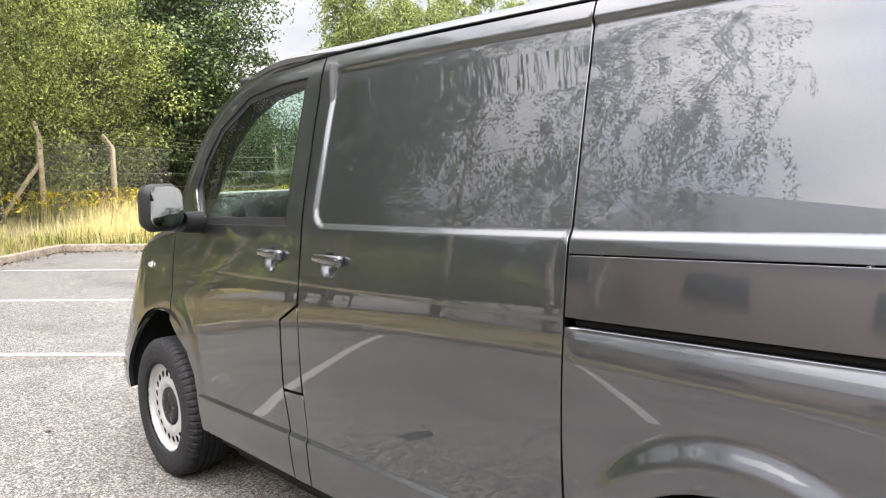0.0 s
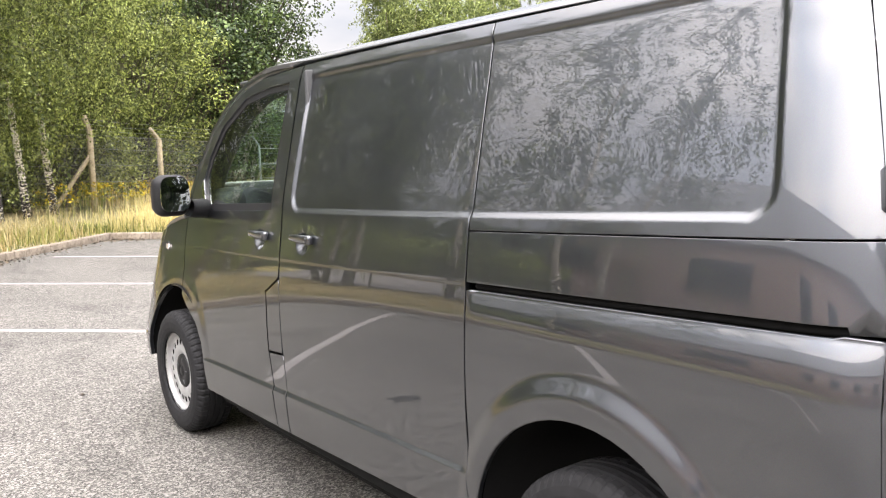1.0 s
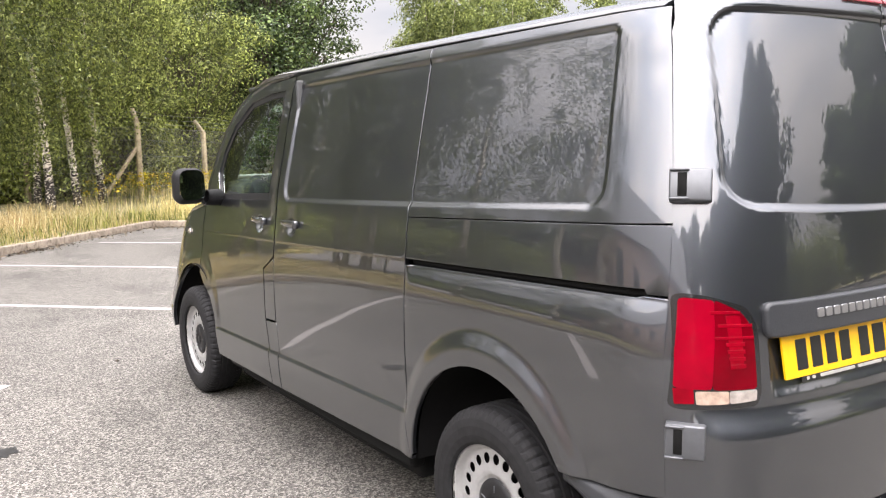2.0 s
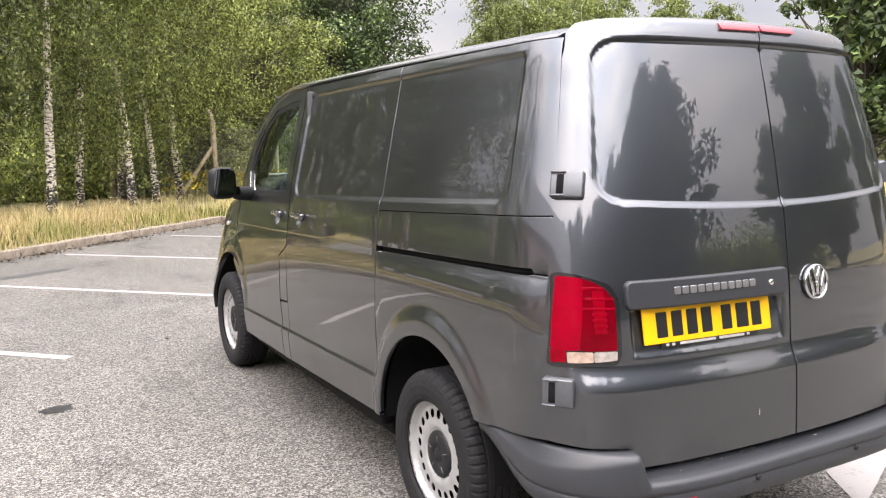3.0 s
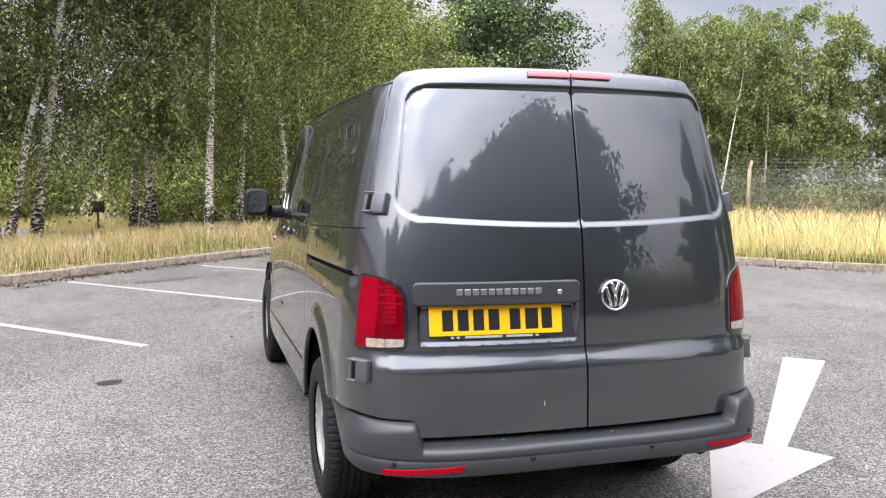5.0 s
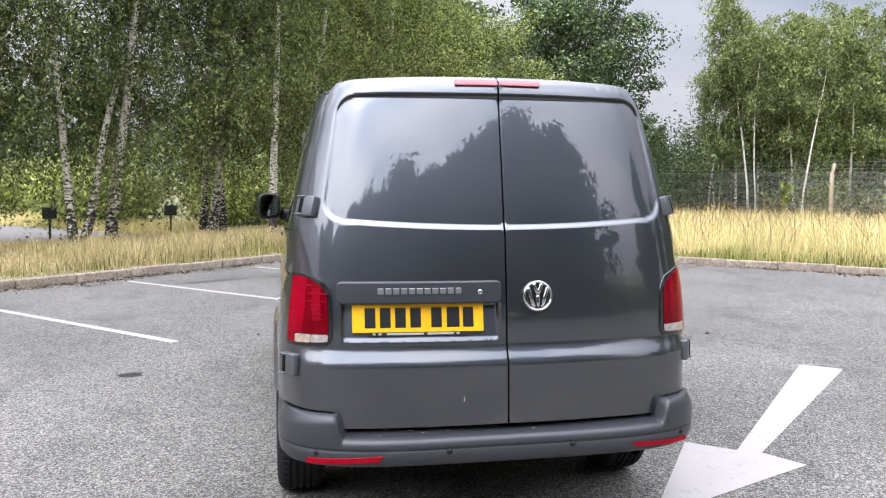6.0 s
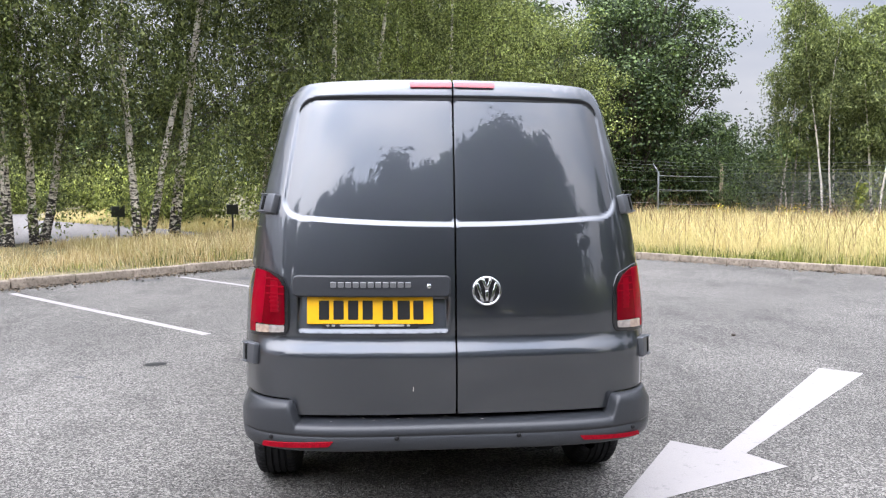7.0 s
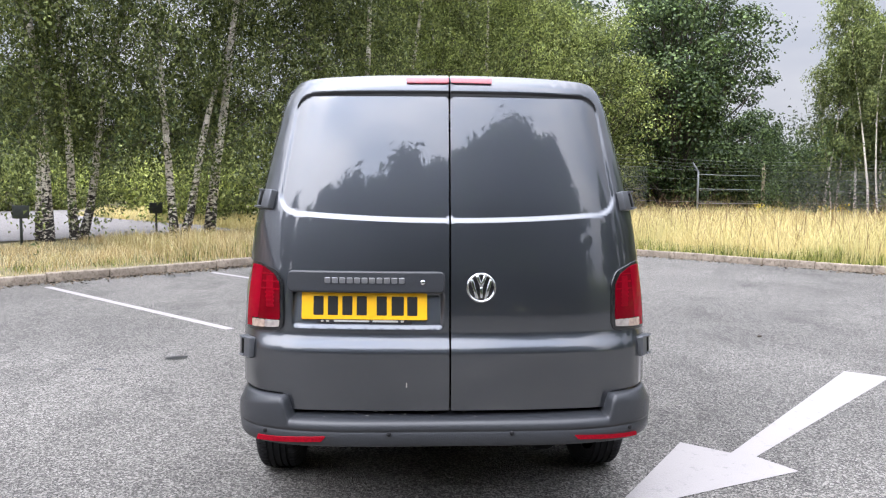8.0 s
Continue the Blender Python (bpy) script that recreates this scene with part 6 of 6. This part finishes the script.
for az, far in ((29.3, 42.5), (31.0, 42.0), (32.6, 43.0)):
    x, y = math.sin(radians(az)) * far, math.cos(radians(az)) * far - 4.2
    copy_thing(young, pose(x, y, land(x, y) - 0.05, 0, 0, az * 50) @ Matrix.Scale(0.85, 4))
slim = tree("young_birch_tree", birch_np(33, 11.5, 0.060, 1.5, 10, 5200, 0.125, 0.50, lean=0.04, tri=True), BARK, YOUNG_LEAF, "slim young birch with a bare white stem behind the fence", pose(19.1, 32.0, land(19.1, 32.0) - 0.05), "tree", "young birches behind the fence")
for az, far, k in ((28.3, 40.9, 0.66), (30.4, 40.4, 1.0), (30.9, 40.7, 0.85), (33.6, 39.6, 0.9)):
    x, y = math.sin(radians(az)) * far, math.cos(radians(az)) * far - 4.2
    copy_thing(slim, pose(x, y, land(x, y) - 0.05, 0, 0, az * 170) @ Matrix.Scale(k, 4))


def bush_np(seed, h, w, n, leaf):
    rng = np.random.default_rng(seed)
    tubes, cents = [], []
    for k in range(16):
        az = rng.uniform(0, 6.28)
        st = bend((rng.normal() * w * 0.12, rng.normal() * w * 0.12, 0), (math.cos(az) * 0.6, math.sin(az) * 0.6, 1), h * rng.uniform(0.6, 1.0), 6, rng, 0.06, 0.12)
        tubes.append(tube_np(st, 0.014 * (1 - np.linspace(0, 0.8, 7)), 4))
        m = n // 16
        tt = rng.uniform(0.4, 6, m)
        ii = tt.astype(int).clip(0, 5)
        cents.append(st[ii] + (st[ii + 1] - st[ii]) * (tt - ii)[:, None] + rng.normal(size=(m, 3)) * np.array([w * 0.15, w * 0.15, h * 0.07]))
    c = np.concatenate(cents)
    c[:, 2] = np.abs(c[:, 2])
    return merge_np(tubes), leaves_np(c, leaf, rng, 0.1, 0.6, tri=True)


bush = tree("bush", bush_np(41, 3.4, 3.4, 3400, 0.15), DARK_BARK, YOUNG_LEAF, "tangled green shrub growing through the fence", pose(3.2, 27.0, 0.1), "bush", "shrubs along the fence")
bush2 = tree("bush", bush_np(42, 2.6, 3.0, 3200, 0.14), DARK_BARK, SUNLIT_BRAMBLE_LEAF, "tangled green shrub growing through the fence", pose(6.0, 29.0, 0.1), "bush", "shrubs along the fence")
for i in range(44):
    d = -26 + i * 1.55
    s = -33.5 + rngp.uniform(-2.5, 1.5) if d < 9 else -20.5 + rngp.uniform(-2, 2)
    x, y = sd(s, d)
    copy_thing((bush, bush2, bush2)[i % 3], pose(x, y, land(x, y) - 0.05, 0, 0, rngp.uniform(0, 360)))
for i in range(26):
    x, y = sd(-16 + i * 1.7, 37.6 + rngp.uniform(-0.4, 2.4))
    copy_thing((bush, bush2)[i % 2], pose(x, y, land(x, y) - 0.05, 0, 0, rngp.uniform(0, 360)))


thicket = tree("bush", bush_np(43, 5.0, 3.8, 8000, 0.13), DARK_BARK, DARK_LEAF, "tall dark thicket behind the fence", pose(18.6, 37.0, land(18.6, 37.0) - 0.05), "bush", "shrubs along the fence")
# tall thicket where the row of young birches opens
for i in range(9):
    az, far = radians(23.5 + i * 0.75), 44 + rngp.uniform(-2, 2)
    x, y = math.sin(az) * far, math.cos(az) * far - 4.2
    copy_thing(thicket, pose(x, y, land(x, y) - 0.05, 0, 0, rngp.uniform(0, 360)) @ Matrix.Scale(0.85 + rngp.uniform(0, 0.35), 4))

# wood behind the yard
for i in range(12):
    x, y = sd(-37 + rngp.uniform(-2, 2), -14 + i * 2.9)
    copy_thing(dark2, pose(x, y, land(x, y) - 0.05, 0, 0, rngp.uniform(0, 360)) @ Matrix.Scale(rngp.uniform(0.42, 0.6), 4))
for i in range(14):
    x, y = sd(-32 + rngp.uniform(-1, 1), -10 + i * 1.9)
    copy_thing((bush, bush2)[i % 2], pose(x, y, land(x, y) - 0.05, 0, 0, rngp.uniform(0, 360)) @ Matrix.Scale(1.1, 4))
# overgrown hedge under the trees on the far side of the car park
for i in range(22):
    copy_thing((bush, bush2)[i % 2], pose(-34 + i * 4.2, -36.5 + rngp.uniform(-1, 1) + 0.012 * (i - 8) ** 2, -0.05, 0, 0, rngp.uniform(0, 360)) @ Matrix.Scale(2.5, 4))


def grass_np(n, area, rng, hmin, hmax, w=0.010, thin=None):
    """Bent blades: three points each, as two quads that end in a tip."""
    s = rng.uniform(area[0], area[1], n)
    d = rng.uniform(area[2], area[3], n)
    tuft = 0.5 + 0.5 * np.sin(s * 2.1 + np.sin(d * 1.7) * 2) * np.cos(d * 1.9 + np.cos(s * 1.3))
    keep = rng.uniform(0, 1, n) < 0.45 + 0.55 * tuft
    if thin is not None:
        keep &= thin(s, d)
    s, d, tuft = s[keep], d[keep], tuft[keep]
    n = len(s)
    x, y = s * S_DIR[0] + d * D_DIR[0], s * S_DIR[1] + d * D_DIR[1]
    over = np.clip(np.maximum(S_KERB - s, d - D_KERB), 0, 4)
    z = verge_height(s, d) - 0.02
    edge = np.clip(over / 0.7, 0.42, 1)
    h = rng.uniform(hmin, hmax, n) * (0.6 + 0.55 * tuft) * edge
    h *= np.where((d < 4.0) & (s < S_KERB), 0.55, 1.0)
    h *= np.where(d < D_KERB, 1 - 0.66 * np.clip((S_KERB - s - 0.8) / 4.6, 0, 1), 1.0)
    az = rng.uniform(0, 2 * np.pi, n)
    leanv = rng.uniform(0.05, 0.9, n) * h * edge
    side = np.stack([-np.sin(az), np.cos(az), np.zeros(n)], 1)
    out = np.stack([np.cos(az), np.sin(az), np.zeros(n)], 1)
    p0 = np.stack([x, y, z - 0.03], 1)
    p1 = p0 + np.array([0, 0, 1]) * (h * 0.55)[:, None] + out * (leanv * 0.3)[:, None]
    p2 = p0 + np.array([0, 0, 1]) * h[:, None] + out * leanv[:, None]
    ww = (w * rng.uniform(0.6, 1.5, n))[:, None]
    v = np.stack([p0 - side * ww, p0 + side * ww, p1 + side * ww * 0.8, p1 - side * ww * 0.8, p2 + side * ww * 0.3, p2 - side * ww * 0.3], 1).reshape(-1, 3)
    o = np.arange(n)[:, None] * 6
    f = np.concatenate([o + np.array([[0, 1, 2, 3]]), o + np.array([[3, 2, 4, 5]])])
    return v, f


rg = np.random.default_rng(77)
gv, gf = grass_np(85000, (-15.2, S_KERB - 0.16, -12, D_KERB), rg, 0.10, 0.62, 0.0036, lambda s, d: d > 0.3 + 1.5 * np.sin(s * 3.0) * np.sin(d * 1.3))
tagged(part("verge_grass", mesh_np("verge_grass", gv, gf), VERGE_GRASS), "tall dry straw-coloured grass on the birch verge", "grass", kind="stuff")
gv, gf = grass_np(175000, (-10, 20, D_KERB + 0.20, 24), rg, 0.24, 0.80, 0.0032)
tagged(part("bank_grass", mesh_np("bank_grass", gv, gf), GRASS), "tall dry golden grass on the bank", "grass", kind="stuff")
SEED = simple("brown_seed_heads", (0.20, 0.13, 0.065), 0.9, 0, 0, 8.0, 0.4)
gv, gf = grass_np(9000, (-10, 20, D_KERB + 1.2, 30), rg, 0.65, 1.25, 0.005)
tagged(part("seed_stalks", mesh_np("seed_stalks", gv, gf), SEED), "thin brown seed stalks standing above the dry grass", "grass", kind="stuff")
gv, gf = grass_np(34000, (-24, 24, 24, 35), rg, 0.35, 0.85, 0.014)
tagged(part("far_bank_grass", mesh_np("far_bank_grass", gv, gf), GRASS), "tall dry golden grass below the fence", "grass", kind="stuff")

gv, gf = grass_np(9000, (-26, -15.2, 9.0, 11.6), rg, 0.4, 1.2, 0.010)
tagged(part("rough_grass", mesh_np("rough_grass", gv, gf), GRASS), "rough dry grass between the birches and the fence", "grass", kind="stuff")


def weeds(n, area, hmin, hmax, seed):
    """Low green tufts."""
    r = np.random.default_rng(seed)
    v, f = grass_np(n, area, r, hmin, hmax, 0.007)
    return v, f


GREEN = leaf_mat("green_weeds", (0.10, 0.13, 0.03), (0.26, 0.28, 0.07), 0.3)
wv, wf = weeds(26000, (-10, 20, D_KERB + 0.06, D_KERB + 0.9), 0.10, 0.36, 5)
tagged(part("bank_weeds", mesh_np("bank_weeds", wv, wf), GREEN), "low green weeds along the foot of the bank", "weeds", kind="stuff")
wv, wf = weeds(7000, (S_KERB - 1.0, S_KERB - 0.06, -12, D_KERB), 0.12, 0.40, 6)
tagged(part("verge_weeds", mesh_np("verge_weeds", wv, wf), GREEN), "low green weeds behind the verge kerb", "weeds", kind="stuff")


def flower_patch(x, y, n, r, seed):
    g = np.random.default_rng(seed)
    base = np.stack([x + g.normal(size=n) * r, y + g.normal(size=n) * r, np.full(n, land(x, y) - 0.02)], 1)
    h = g.uniform(0.45, 0.95, n)
    stems = [tube_np([b, b + np.array([0.02, 0.01, hh * 0.5]), b + np.array([0.05, 0.0, hh])], [0.006, 0.005, 0.003], 3) for b, hh in zip(base, h)]
    heads = np.repeat(base + np.array([0.05, 0, 0]), 9, 0)
    heads[:, 2] += np.repeat(h, 9) + g.uniform(-0.10, 0.05, n * 9)
    heads[:, :2] += g.normal(size=(n * 9, 2)) * 0.07
    return merge_np(stems), leaves_np(heads, 0.06, g, 0.0, 0.9, np.tile(np.array([[0, 0, 1.0]]), (len(heads), 1)))


patches = [flower_patch(x, y, n, r, 60 + k) for k, (x, y, n, r) in enumerate(((5.2, 23.6, 60, 0.8), (6.6, 24.9, 50, 0.7), (3.9, 23.0, 40, 0.6), (15.0, 29.5, 26, 0.6), (17.8, 28.5, 18, 0.5), (2.6, 21.5, 18, 0.4)))]
tagged(part("ragwort_stems", mesh_np("ragwort_stems", *merge_np([p[0] for p in patches])), GREEN), "thin green stems of ragwort in the long grass", "flowers", kind="stuff")
tagged(part("ragwort_flowers", mesh_np("ragwort_flowers", *merge_np([p[1] for p in patches])), YELLOW_FLOWER), "yellow ragwort flower heads in the long grass", "flowers", kind="stuff")


def tall_weed(x, y, h):
    g = np.random.default_rng(91)
    t = thing("tall_weed", "tall pale green weed with a leaning stalk in the grass", "plant")
    st = bend((0, 0, 0), (0.25, 0.0, 1), h, 8, g, 0.03, 0.05)
    part("stem", mesh_np("stem", *tube_np(st, np.linspace(0.03, 0.012, 9), 6), True), GREEN, t)
    tt = g.uniform(1, 8, 150)
    ii = tt.astype(int).clip(0, 7)
    c = st[ii] + (st[ii + 1] - st[ii]) * (tt - ii)[:, None] + g.normal(size=(150, 3)) * np.array([0.12, 0.12, 0.05])
    part("leaves", mesh_np("leaves", *leaves_np(c, 0.22, g, 0.1, 0.4)), GREEN, t)
    t.matrix_world = pose(x, y, land(x, y) - 0.03)


tall_weed(18.3, 25.0, 1.9)


# brown leaf litter and grit swept against the kerb feet
def litter_np(n, seed):
    g = np.random.default_rng(seed)
    west = g.uniform(0, 1, n) < 0.45
    off = 0.015 + np.abs(g.normal(size=n)) * 0.16
    s = np.where(west, S_KERB + off, g.uniform(-9, 20, n))
    d = np.where(west, g.uniform(-6, D_KERB, n), D_KERB - off)
    lump = 0.5 + 0.5 * np.sin(np.where(west, d, s) * 2.3 + np.sin(np.where(west, d, s) * 0.9) * 3)
    keep = g.uniform(0, 1, n) < 0.25 + 0.75 * lump
    c = np.stack([s * S_DIR[0] + d * D_DIR[0], s * S_DIR[1] + d * D_DIR[1], np.full(n, 0.008)], 1)[keep]
    return leaves_np(c, 0.045, g, 0.0, 0.8, np.tile(np.array([[0, 0, 1.0]]), (len(c), 1)))


LITTER = leaf_mat("dead_leaves", (0.055, 0.042, 0.028), (0.15, 0.11, 0.07), 0.05)
tagged(part("leaf_litter", mesh_np("leaf_litter", *litter_np(9000, 8)), LITTER), "dead brown leaves and grit along the foot of the kerbs", "leaf litter", kind="stuff")
